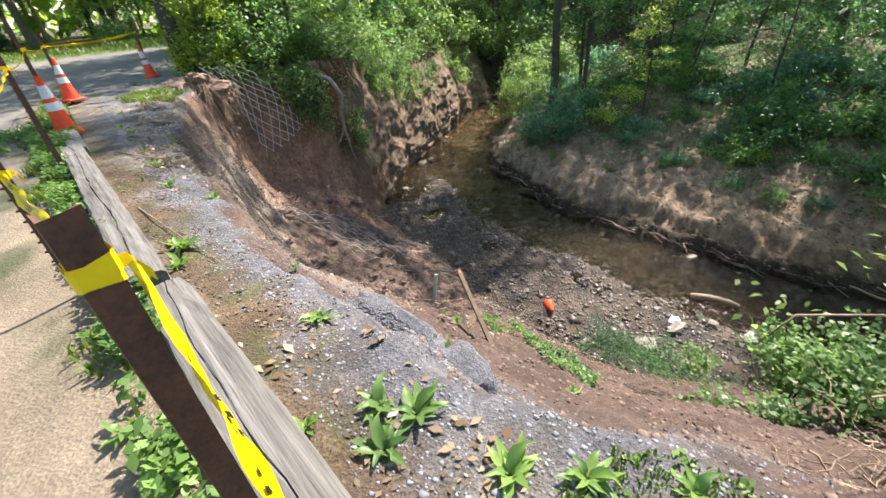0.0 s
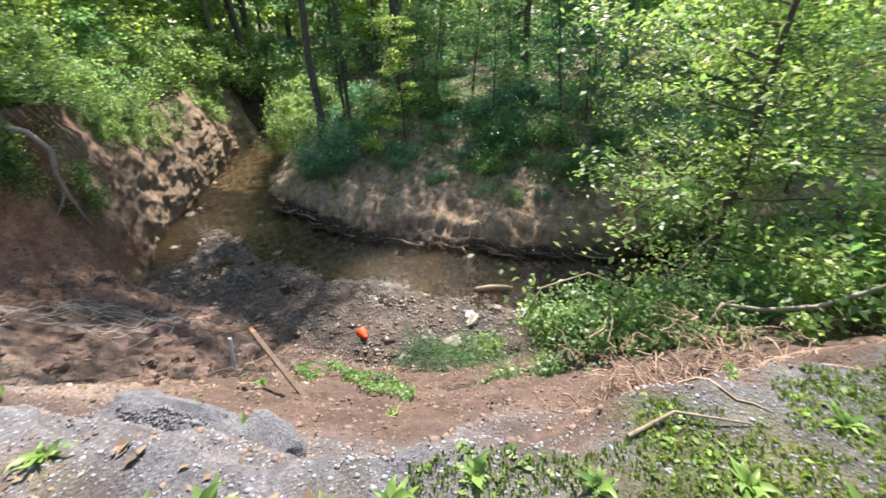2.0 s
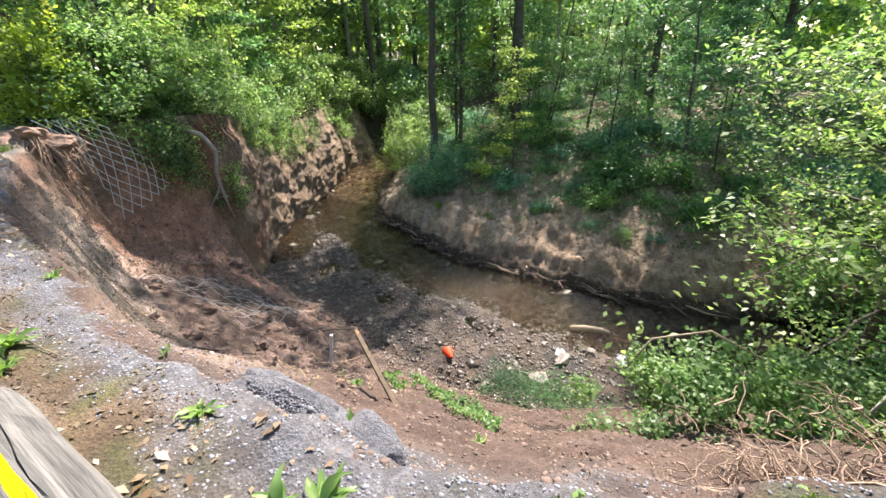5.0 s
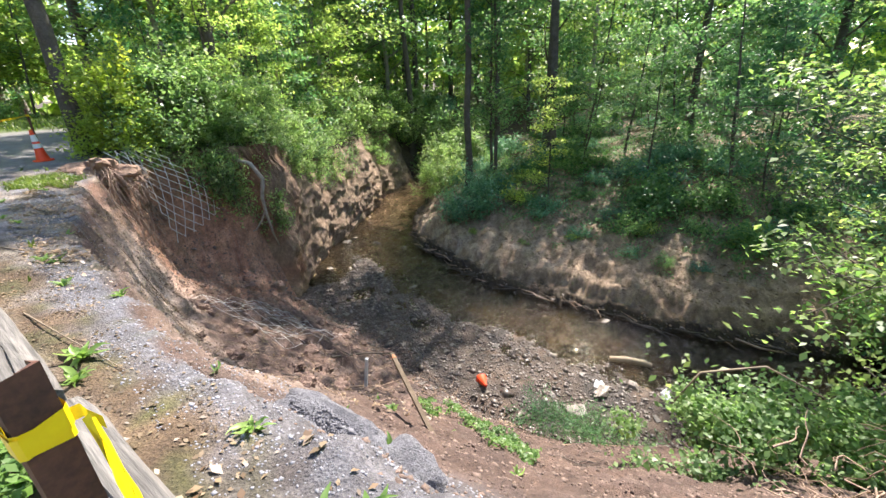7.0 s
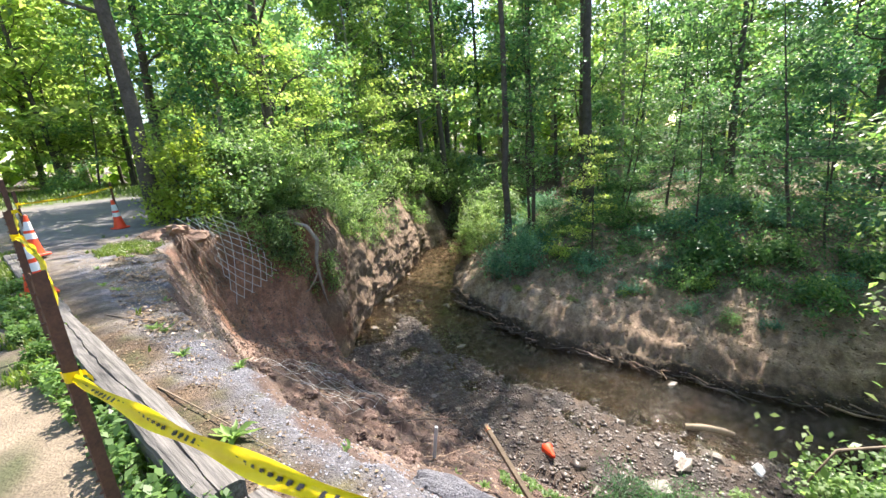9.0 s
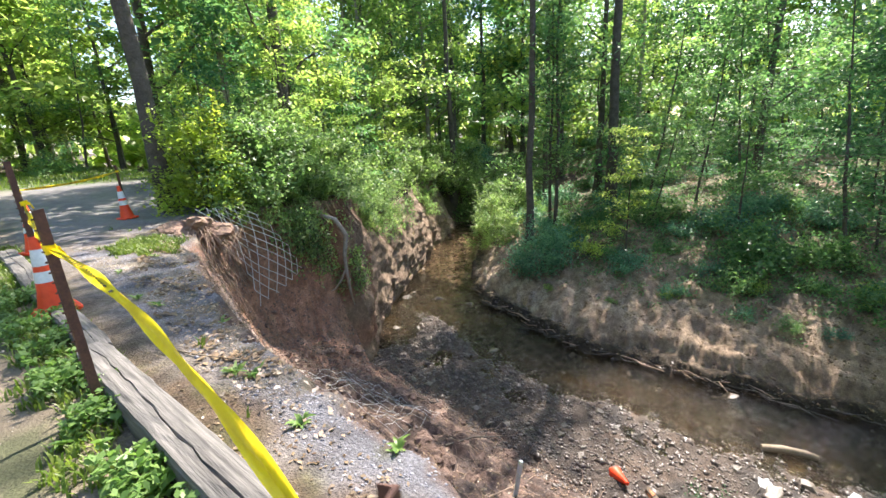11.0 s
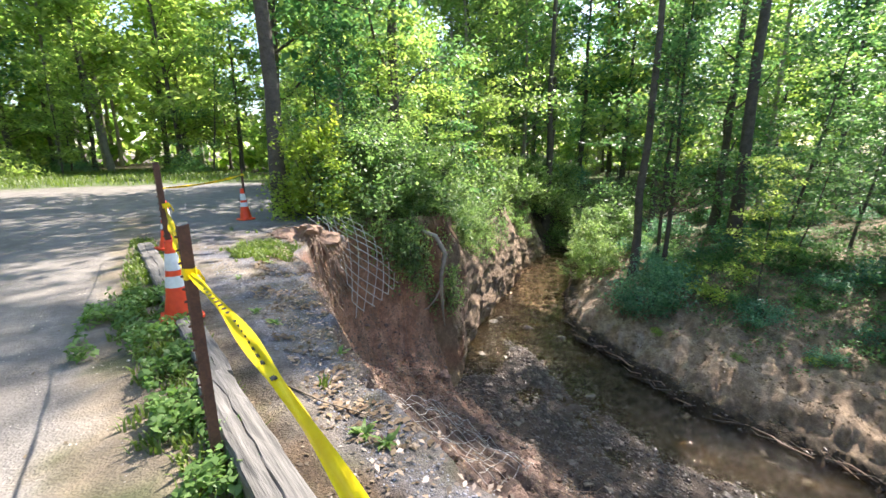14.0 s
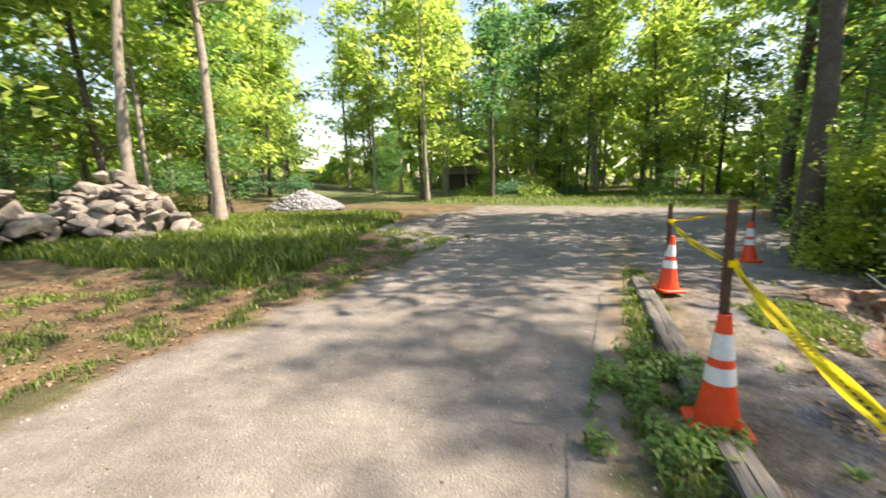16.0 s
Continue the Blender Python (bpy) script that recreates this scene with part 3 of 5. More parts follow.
def cone_shape(tall, foot, banded=True):
    """A traffic cone: rubber foot, orange body, two pale bands, open collar at the tip."""
    e = tagged(new("traffic_cone"), "orange traffic cone with two white reflective bands slipped over a post", "traffic cone", "traffic cones")
    bm = bmesh.new()
    bmesh.ops.create_cube(bm, size=1, matrix=Matrix.Translation((0, 0, 0.02)) @ Matrix.Diagonal((foot, foot, 0.036, 1)))
    bmesh.ops.bevel(bm, geom=[g for g in bm.edges if abs(g.verts[0].co.z - g.verts[1].co.z) > 0.01], offset=0.05, segments=3, affect="EDGES", profile=0.5)
    bmesh.ops.bevel(bm, geom=[g for g in bm.edges if g.calc_face_angle(0) > 1.2], offset=0.008, segments=1, affect="EDGES")
    part("foot", bm, ORANGE, e)

    def frustum(name, z0, z1, out, material):
        def rad(z):
            return 0.122 + (0.032 - 0.122) * (z / tall) ** 0.93 + (0.03 * max(0, 0.06 - z) / 0.06) + out
        zs = np.linspace(z0, z1, 5)
        v, f = tube([(0, 0, z) for z in zs], [rad(z) for z in zs], 28)
        o = attach(name, smooth_all(mesh_of(name, v, f, material)), e)
        return o
    shell = frustum("body", 0.035, tall, 0, ORANGE)
    if banded:
        frustum("upper_band", tall * 0.64, tall * 0.85, 0.003, BAND).parent = shell
        frustum("lower_band", tall * 0.43, tall * 0.57, 0.003, BAND).parent = shell
    v, f = tube([(0, 0, tall - 0.012), (0, 0, tall + 0.006), (0, 0, tall + 0.006), (0, 0, tall - 0.02)], [0.034, 0.034, 0.026, 0.026], 20)
    attach("collar", mesh_of("collar", v, f, ORANGE), shell)
    return e


cone_a = cone_shape(0.70, 0.32)
cone_a.matrix_world = pose(0.01, 0.0, ground_z(0, 0) + 0.03, 1, -0.6, 8)
copy_thing(cone_a, pose(0.02, 3.14, ground_z(0, 3.1) + 0.05, -1, 2, 30))
copy_thing(cone_a, pose(1.57, 6.17, ground_z(1.57, 6.17), 0, -2, 20))


def tape_run(a, b, sag, twist, wide=0.042, n=60, seed=0, bow=0.0, printed=0.0):
    """A slack ribbon between two knots, with twists, folds and dark print."""
    a, b = Vector(a), Vector(b)
    e = tagged(new("barrier_tape"), "yellow plastic barrier tape with black print tied between posts", "barrier tape", "barrier tape runs")
    along = (b - a).normalized()
    sidev = along.cross(Vector((0, 0, 1))).normalized()
    rows = []
    for i in range(n + 1):
        s = i / n
        c = a.lerp(b, s) - Vector((0, 0, sag * 4 * s * (1 - s))) - sidev * (bow * 4 * s * (1 - s))
        w = wide * (0.35 + 0.65 * min(1, 5 * s, 5 * (1 - s)))
        ang = twist[0] + (twist[1] - twist[0]) * s + 0.25 * math.sin(s * 9 + seed)
        d = Vector((0, 0, 1)) * math.cos(ang) + sidev * math.sin(ang)
        rows.append([c + d * w * u + sidev * 0.006 * math.sin(u * 9 + s * 23) for u in (-0.5, -0.25, 0, 0.25, 0.5)])
    v = np.array([tuple(p) for r in rows for p in r])
    f = np.array([(i * 5 + k, i * 5 + k + 1, i * 5 + 6 + k, i * 5 + 5 + k) for i in range(n) for k in range(4)])
    me = smooth_all(mesh_of("ribbon", v, f, TAPE))
    attach("ribbon", me, e)
    bars = []
    for i in range(2, n - 2):
        if i % 9 and i > n * printed:
            p, q = rows[i], rows[i + 1]
            nrm = (p[4] - p[0]).cross(q[2] - p[2]).normalized() * 0.0025
            p, q = [[r[1].lerp(r[3], v) for v in (0, 0.25, 0, 0.75)] for r in (p, q)]
            for sgn in (1, -1):
                bars.append([tuple(p[1].lerp(q[1], 0.1) + nrm * sgn), tuple(p[3].lerp(q[3], 0.1) + nrm * sgn),
                             tuple(p[3].lerp(q[3], 0.45) + nrm * sgn), tuple(p[1].lerp(q[1], 0.55) + nrm * sgn)])
    bars = np.array(bars).reshape(-1, 3)
    tagged(attach("print", mesh_of("print", bars, np.arange(len(bars)).reshape(-1, 4), BLACK), e), "black printed lettering blocks", kind="stuff")
    return e


def tape_knot(x, y, z, wide):
    """Two turns of tape drawn tight round the channel of a post, with a loose end."""
    r = random.Random(int(x * 1000) + 7)
    bm = bmesh.new()
    for k in range(2):
        a, b = wide / 2 + 0.003 + 0.0015 * k, wide * 0.31 + 0.003 + 0.0015 * k
        c = 0.006
        ring = [(-a + c, -b), (a - c, -b), (a, -b + c), (a, b - c), (a - c, b), (-a + c, b), (-a, b - c), (-a, -b + c)]
        tall, slant = 0.019 - 0.003 * k, r.uniform(-0.25, 0.25)
        low = [bm.verts.new((u, v, -tall + slant * u + r.uniform(-0.0015, 0.0015) + 0.006 * k)) for u, v in ring]
        high = [bm.verts.new((u * 1.01, v * 1.01, tall + slant * u + r.uniform(-0.0015, 0.0015) + 0.006 * k)) for u, v in ring]
        for i in range(8):
            bm.faces.new((low[i], low[(i + 1) % 8], high[(i + 1) % 8], high[i]))
    a = wide / 2
    tail = [[bm.verts.new((a + 0.004 + 0.012 * q + 0.004 * math.sin(q * 2), 0.006 * q - h * 0.002, 0.012 * h - 0.016 * q * q * 0.35)) for h in (-1, 0, 1)] for q in range(4)]
    for p, q in zip(tail[:-1], tail[1:]):
        for h in range(2):
            bm.faces.new((p[h], q[h], q[h + 1], p[h + 1]))
    ob = part("tape_knot", bm, TAPE)
    ob.matrix_world = Matrix.Translation((x, y, z)) @ Matrix.Rotation(0.25, 4, "Z")
    tagged(ob, "yellow tape wound tight round a rusty post", "tape knot", "tape knots")


KNOTS = [(0.575, -6.6, 0.895), (0.16, -4.71, 0.66), (0.045, -2.16, 0.94), (0.02, 0.0, 1.01), (0.0, 3.14, 0.95), (1.60, 6.25, 0.97)]
for i, (kx, ky, kz) in enumerate(KNOTS):
    tape_knot(kx, ky, kz, 0.050 if i == 0 else 0.042)
SAGS = [(0.05, 1.0, 0.5), (-0.03, 0.3, 1.2), (0.06, 1.5, 0.4), (0.05, 0.2, 0.8), (0.05, 0.7, 0.2)]
for i, (sg, t0, t1) in enumerate(SAGS):
    ends_at = (0.165, -4.70, 0.84) if i == 1 else KNOTS[i]
    tape_run(ends_at, KNOTS[i + 1], sg, (t0, t1), seed=i, wide=0.036 if i == 1 else 0.042, bow=-0.05 if i == 1 else 0.0, printed=0.58 if i == 1 else 0.0)
tape_run((0.62, -6.62, 0.895), (0.67, -6.92, 0.02), -0.02, (0.3, 0.9), seed=9, n=24)


# ---- trees and bushes ----
def limb_line(rng, start, out, length, rise, n=6, wander=0.12):
    p, d = [np.array(start, float)], np.array([math.cos(out), math.sin(out), rise])
    d /= np.linalg.norm(d)
    for k in range(n):
        d = d + rng.normal(0, wander, 3) + np.array([0, 0, 0.03])
        d /= np.linalg.norm(d)
        p.append(p[-1] + d * length / n)
    return np.array(p)


def tree(name, label, tall, radius, first, limbs, reach, per, leaf, material, bark, seed, lean=0.0, rise=0.5, tuft=0.6, sides=9, thick=0.35, fork=0):
    """A tapered trunk with limbs and twigs and a crown of loose tufts of leaves. Returns it standing at the origin."""
    rng = np.random.default_rng(seed)
    e = tagged(new(name), label, "tree" if tall > 3.5 else "sapling", "woodland trees")
    n = 14
    zs = np.linspace(-0.25, tall, n)
    wx = np.cumsum(rng.normal(0, 0.012 * tall / n * 3, n)) + lean * zs
    wy = np.cumsum(rng.normal(0, 0.012 * tall / n * 3, n))
    line = np.stack((wx - wx[0], wy - wy[0], zs), 1)
    rr = radius * (1 - 0.85 * (zs / tall).clip(0, 1)) * (1 + 0.45 * np.exp(-np.maximum(zs, 0) / (radius * 2.2)))
    pieces, ends = [tube(line, rr, sides)], []
    for k in range(limbs):
        s = first + (1 - first) * (k + rng.uniform(0, 1)) / limbs
        at = np.array([np.interp(s * tall, zs, line[:, c]) for c in range(3)])
        length = reach * (1.15 - 0.75 * (s - first) / (1 - first)) * rng.uniform(0.7, 1.2)
        line2 = limb_line(rng, at, rng.uniform(0, 2 * math.pi), length, rise * rng.uniform(0.3, 1.4))
        pieces.append(tube(line2, np.linspace(max(radius * 0.35 * (1 - s * 0.6), 0.008), 0.004, len(line2)), 5))
        for q in range(2, len(line2)):
            ends.append(line2[q])
            for w in range(2):
                tw = limb_line(rng, line2[q], rng.uniform(0, 6.28), length * 0.28, rng.uniform(-0.2, 0.5), 3)
                if sides > 6:
                    pieces.append(tube(tw, np.linspace(0.008, 0.003, 4), 3))
                ends += [tw[-1], tw[2]]
    v, f = joined(pieces)
    attach("trunk", smooth_all(mesh_of("trunk", v, f, bark)), e)
    v, f = leaves(spray(ends, per, tuft, rng, thick), leaf, rng)
    attach("crown", mesh_of("crown", v, f, material), e)
    return e


def bush(name, label, size, count, leaf, material, seed, clumps=40, flat=0.35, category="bush", stems=7, tight=0.42, slim=0.6, shoots=0):
    """Stems and a lumpy, gappy mass of small leaves."""
    rng = np.random.default_rng(seed)
    e = tagged(new(name), label, category, "bushes")
    sx, sy, sz = size
    g = rng.normal(0, 1, (clumps, 3))
    g /= np.linalg.norm(g, axis=1, keepdims=True)
    g *= rng.uniform(0.3, 1.2, (clumps, 1)) ** 0.7
    g[:, 2] = np.abs(g[:, 2]) * 0.95 + 0.08
    ends = g * np.array([sx, sy, sz])
    for k in range(stems):
        a = ends[k % clumps]
        mid = a * np.array([0.35, 0.35, 0.55]) + rng.normal(0, 0.05, 3)
        v, f = tube([(a[0] * 0.08, a[1] * 0.08, -0.15), mid, a], (0.02, 0.013, 0.004), 4)
        attach("stem", mesh_of("stem", v, f, BARK), e)
    per = count // clumps
    rad = tight * (sx * sy * sz) ** (1 / 3) * rng.uniform(0.6, 1.3, clumps)
    c = np.repeat(ends, per, axis=0) + rng.normal(0, 0.5, (clumps * per, 3)) * np.repeat(rad, per)[:, None] * np.array([1, 1, 0.75])
    c[:, 2] = np.maximum(c[:, 2], 0.02)
    for k in range(shoots):
        a = ends[rng.integers(clumps)]
        tip = a + (a * np.array([0.35, 0.35, 0.1]) + np.array([0, 0, 0.28 * sz])) * rng.uniform(0.5, 1.2)
        line = [a * np.array([0.6, 0.6, 0.7]), a, (a + tip) / 2 + rng.normal(0, 0.04, 3), tip]
        v, f = tube(line, (0.012, 0.009, 0.006, 0.003), 4)
        attach("stem", mesh_of("stem", v, f, BARK), e)
        s = rng.uniform(0.2, 1, (34, 1))
        c = np.vstack((c, a + (tip - a) * s + rng.normal(0, 0.09, (34, 3)) * (1.25 - s)))
    v, f = leaves(c, leaf, rng, flat, slim)
    attach("foliage", mesh_of("foliage", v, f, material), e)
    return e


def stand(ob, x, y, turn=0.0, scale=1.0, sink=0.05, tilt=(0, 0)):
    ob.matrix_world = Matrix.Translation((x, y, ground_z(x, y) - sink)) @ Euler((tilt[0], tilt[1], turn)).to_matrix().to_4x4()
    ob.scale = (scale,) * 3
    return ob


def again(ob, x, y, turn=0.0, scale=1.0, sink=0.05, tilt=(0, 0), label=""):
    c = copy_thing(ob, Matrix.Identity(4))
    if label:
        c["label"] = label
    return stand(c, x, y, turn, scale, sink, tilt)


TALL = [tree("tall_tree", "tall straight woodland tree with fresh green leaves", 19, 0.22, 0.16, 20, 4.2, 12, 0.27, LEAF_TREE, BARK, 31, tuft=0.95),
        tree("tall_tree", "tall woodland tree with grey bark and light leaves", 17, 0.18, 0.12, 20, 3.9, 12, 0.26, LEAF_LIGHT, BARK_PALE, 32, tuft=0.9),
        tree("tall_tree", "tall dark-stemmed woodland tree in leaf", 21, 0.25, 0.20, 19, 4.6, 12, 0.27, LEAF_TREE, BARK, 33, tuft=1.0)]
FARTREE = [tree("woodland_tree", "distant woodland tree in fresh light leaf", 18, 0.19, 0.10, 15, 4.4, 8, 0.48, LEAF_LIGHT, BARK, 34, tuft=1.2, sides=6),
           tree("woodland_tree", "distant woodland tree in green leaf", 20, 0.22, 0.18, 15, 4.6, 8, 0.46, LEAF_DEEP, BARK, 35, tuft=1.2, sides=6),
           tree("woodland_tree", "distant grey-stemmed woodland tree with open crown", 19, 0.20, 0.34, 13, 4.2, 5, 0.55, LEAF_LIGHT, BARK_PALE, 36, tuft=1.1, sides=6)]
YOUNG = [tree("young_tree", "slender young tree with layered light green leaves", 7.5, 0.055, 0.08, 17, 2.1, 6, 0.17, LEAF_LIGHT, BARK, 41, rise=0.2, tuft=0.5, sides=6, thick=0.22),
         tree("young_tree", "slender young tree with layered green leaves", 6.2, 0.045, 0.07, 17, 2.0, 6, 0.165, LEAF_DEEP, BARK, 42, rise=0.25, tuft=0.5, sides=6, thick=0.25, lean=0.08),
         tree("young_tree", "leaning young tree with sparse green leaves", 9.5, 0.07, 0.15, 17, 2.5, 6, 0.175, LEAF_TREE, BARK, 43, rise=0.3, tuft=0.55, sides=6, lean=-0.12)]
LOW = [bush("shrub", "low green woodland shrub", (1.2, 1.1, 1.2), 1500, 0.135, LEAF_TREE, 51, 34),
       bush("shrub", "light green shrub at the wood's edge", (1.4, 1.3, 1.5), 1500, 0.145, LEAF_LIGHT, 52, 38),
       bush("shrub", "dark green woodland shrub", (1.3, 1.2, 1.0), 1500, 0.13, LEAF_DARK, 53, 32)]

# single trees that stand out
path_tree = tree("tall_tree", "big grey-brown tree trunk beside the closed path", 20, 0.185, 0.22, 18, 4.4, 12, 0.25, LEAF_LIGHT, BARK, 61, tuft=0.9, sides=14)
stand(path_tree, 2.45, 6.3, 0.4)
twin = tree("twin_stemmed_tree", "thin twin-stemmed tree on the far bank", 13, 0.10, 0.14, 20, 2.8, 8, 0.20, LEAF_TREE, BARK, 62, lean=0.06, tuft=0.55, sides=8)
stand(twin, 17.4, 4.6, 0.3)
again(twin, 17.9, 5.2, 3.4, 0.85)
high = tree("high_crowned_tree", "very tall slim tree with a high crown on the far bank", 26, 0.25, 0.66, 12, 2.6, 4, 0.26, LEAF_TREE, BARK, 64, tuft=0.8, sides=8)
stand(high, 20.5, 3.3, 0.3)
again(high, 22.5, 15.8, 2.3, 0.95)
canopy = tree("canopy_tree", "tall tree with a high open crown on the far bank", 25, 0.17, 0.45, 15, 4.0, 8, 0.28, LEAF_TREE, BARK, 65, tuft=0.8, sides=9)
stand(canopy, 15.9, 5.1, 1.4, 1.0)
again(canopy, 23.0, 8.5, 0.9, 1.0)
stand(TALL[0], 24.5, 5.8, 1.0, 1.0)
stand(TALL[1], 6.8, 13.5, 1.0, 0.9)
stand(TALL[2], 27.5, -13, 2.0, 0.9)
for k, (x, y) in enumerate(((-4.0, 42.0), (-9.5, 44.0), (8.0, 46.0))):
    stand(FARTREE[k], x, y, k, 1.0)
pale = tree("pale_trunked_tree", "tall tree with a pale grey trunk behind the rock pile", 17, 0.23, 0.42, 13, 3.6, 9, 0.3, LEAF_LIGHT, BARK_PALE, 63, lean=0.05, tuft=0.8)
stand(pale, -17.0, 6.6, 0.2)
again(pale, -14.6, 8.4, 2.4, 0.95)
stand(YOUNG[0], 15.2, 0.5, 2.0, 0.6)
stand(YOUNG[1], 12.5, 12.5, 2.0, 1.0)
stand(YOUNG[2], 20.5, 1.6, 2.0, 1.0)
for k, o in enumerate(LOW):
    stand(o, (15.5, 6.2, 20.5)[k], (-3.5, 9.5, 17.5)[k], k, 1.0)

rng = np.random.default_rng(7)


def scatter(kinds, count, inside, smin, smax, gap):
    """Stand that many trees in the area for which inside(x, y) holds, keeping a gap between them."""
    done, tries = [], 0
    while len(done) < count and tries < 40000:
        tries += 1
        x, y = rng.uniform(-70, 75), rng.uniform(-40, 85)
        if not inside(x, y) or any((x - a) ** 2 + (y - b) ** 2 < gap * gap for a, b in done):
            continue
        done.append((x, y))
        again(kinds[rng.integers(len(kinds))], x, y, rng.uniform(0, 6.28), rng.uniform(smin, smax), tilt=tuple(rng.normal(0, 0.03, 2)))


def sides(x, y):
    _, lip, _, far = survey(x, y)
    return lip[0], far[0]


def across(x, y, near=3.0, limit=45):
    return near < sides(x, y)[1] < limit and x < 46 and -16 < y < 22


def beyond_bank(x, y, near=1.0):
    return -sides(x, y)[0] > near and x > 3.4 + 0.12 * (y - 6) and 5.5 < y < 45


def ahead(x, y):
    return 40 < y + 0.15 * x < 72 and -26 < x < 30


def left(x, y):
    return -45 < x < -13 - 0.25 * y and 3 < y < 60 and math.hypot(x, y) > 17.5 and abs(math.atan2(x + 0.6, y + 2.6) + 0.70) > 0.05


def behind(x, y):
    return -32 < x < -9 and -30 < y < 1


def low_right(x, y):
    return 5.5 < x < 16 and -22 < y < -11 and sides(x, y)[0] > -2


scatter(TALL, 5, lambda x, y: across(x, y, 11, 24), 0.75, 1.1, 3.8)
scatter(FARTREE[1:2], 21, lambda x, y: across(x, y, 27, 48), 0.8, 1.15, 3.0)
scatter(YOUNG[1:], 40, lambda x, y: across(x, y, 4.5, 17), 0.5, 1.05, 1.5)
scatter(LOW[::2], 50, lambda x, y: across(x, y, 3.6, 15), 0.5, 1.1, 1.1)
scatter(LOW[::2], 26, lambda x, y: across(x, y, 1.3, 4.5) and x < 24 and math.hypot(x - 12.6, y - 1.5) > 1.6, 0.18, 0.42, 0.7)
scatter(LOW[::2], 40, lambda x, y: across(x, y, 2.6, 9) and x < 26 and math.hypot(x - 12.8, y - 2.0) > 2.2, 0.45, 0.85, 1.0)
scatter(YOUNG, 14, lambda x, y: 13 < x < 40 and -36 < y < -12 and sides(x, y)[1] > 3, 0.7, 1.1, 2.0)
scatter(LOW, 24, lambda x, y: 13 < x < 34 and -30 < y < -9 and sides(x, y)[1] > 2, 0.9, 1.5, 1.4)
scatter(TALL, 11, lambda x, y: beyond_bank(x, y, 2.0) and y < 26, 0.7, 1.0, 2.6)
scatter(FARTREE, 20, lambda x, y: beyond_bank(x, y, 6.0), 0.8, 1.1, 2.8)
scatter(YOUNG, 22, lambda x, y: beyond_bank(x, y, 1.2) and y < 30, 0.6, 1.1, 1.4)
scatter(LOW, 26, lambda x, y: beyond_bank(x, y, 1.0) and y < 28, 0.8, 1.3, 1.2)
scatter(LOW, 20, lambda x, y: 14 < x < 44 and -8 < sides(x, y)[0] * -1 - 8.5 < 8, 1.0, 1.7, 1.3)
scatter(YOUNG, 10, lambda x, y: 16 < x < 44 and 1 < -sides(x, y)[0] < 14, 0.8, 1.2, 2.0)
scatter(FARTREE[::2], 46, ahead, 1.0, 1.35, 2.8)
scatter(YOUNG, 10, ahead, 0.9, 1.3, 2.5)
scatter(YOUNG, 12, lambda x, y: 35 < y < 41 and -14 < x < 12 and abs(x + 2) > 3, 0.9, 1.3, 1.8)
scatter(LOW, 16, lambda x, y: 34 < y < 42 and -16 < x < 14 and abs(x + 2) > 3, 0.8, 1.4, 1.4)
scatter(FARTREE[::2], 34, left, 0.85, 1.2, 2.8)
scatter(YOUNG, 16, left, 0.8, 1.2, 2.0)
scatter(LOW, 30, left, 0.9, 1.5, 2.0)
scatter(FARTREE, 3, behind, 0.8, 1.1, 4.0)
scatter(YOUNG, 5, low_right, 0.8, 1.1, 2.0)
scatter(LOW, 8, low_right, 0.8, 1.3, 1.5)
for x, y, k in ((17.0, 19.5, 1), (22.0, 22.5, 0), (27.5, 20.0, 2), (31.0, 6.0, 1), (19.2, 18.0, 0), (23.8, 19.5, 1), (19.5, 21.5, 2)):
    again(TALL[k], x, y, x, 1.05)

for x, y, k, s in ((-20.5, 12.6, 0, 0.8), (-23.0, 15.5, 1, 0.9), (-13.5, 24.5, 2, 0.85), (-16.2, 29.0, 0, 0.95), (-10.8, 31.5, 1, 0.95), (-19.5, 9.0, 2, 0.7), (38, 20, 0, 1.25), (41, 23.5, 1, 1.3), (44, 27, 2, 1.3), (41, 17, 0, 1.2), (36.5, 24, 1, 1.2), (45, 20, 2, 1.3), (46, 14, 0, 1.2), (35, 29, 2, 1.2), (30, 27, 0, 1.1), (50, 7, 1, 1.15), (51, 2.5, 0, 1.15), (53, -2.5, 0, 1.15), (52, 12, 1, 1.15), (49, -6.5, 1, 1.1), (56, 5, 0, 1.2), (55, 9.5, 1, 1.2), (57, 0, 1, 1.2), (56, 15, 0, 1.2)):
    again(FARTREE[k], x, y, x, s)
for x, y, k, s in ((6.2, 7.5, 0, 0.75), (8.2, 8.9, 0, 0.85), (5.0, 8.2, 1, 0.8), (9.6, 9.9, 1, 0.9), (11.6, 11.2, 0, 0.9), (14.0, 12.6, 0, 1.0)):
    again(YOUNG[k], x, y, x * 2, s)


def far_woods():
    """The wood that closes the view all round, too far off to tell its trees apart."""
    r = np.random.default_rng(71)
    n = 26000
    a = r.uniform(0, 2 * math.pi, n)
    gap = np.abs((a - (math.pi / 2 + 0.72) + math.pi) % (2 * math.pi) - math.pi) < 0.10
    d = r.uniform(62, 90, n)
    z = r.uniform(0, 1, n) ** 0.8 * (15 + 4 * np.sin(a * 13) + 3 * np.sin(a * 31)) * np.where(gap, 0.5, 1)
    c = np.stack((np.cos(a) * d, np.sin(a) * d + 5, z - 1.5), 1)
    v, f = leaves(c, 2.2, r, 0.1, 0.8)
    tagged(new("far_woods", mesh_of("far_woods", v, f, LEAF_LIGHT)), "distant green wood closing the view all round", "woods", kind="stuff")


far_woods()

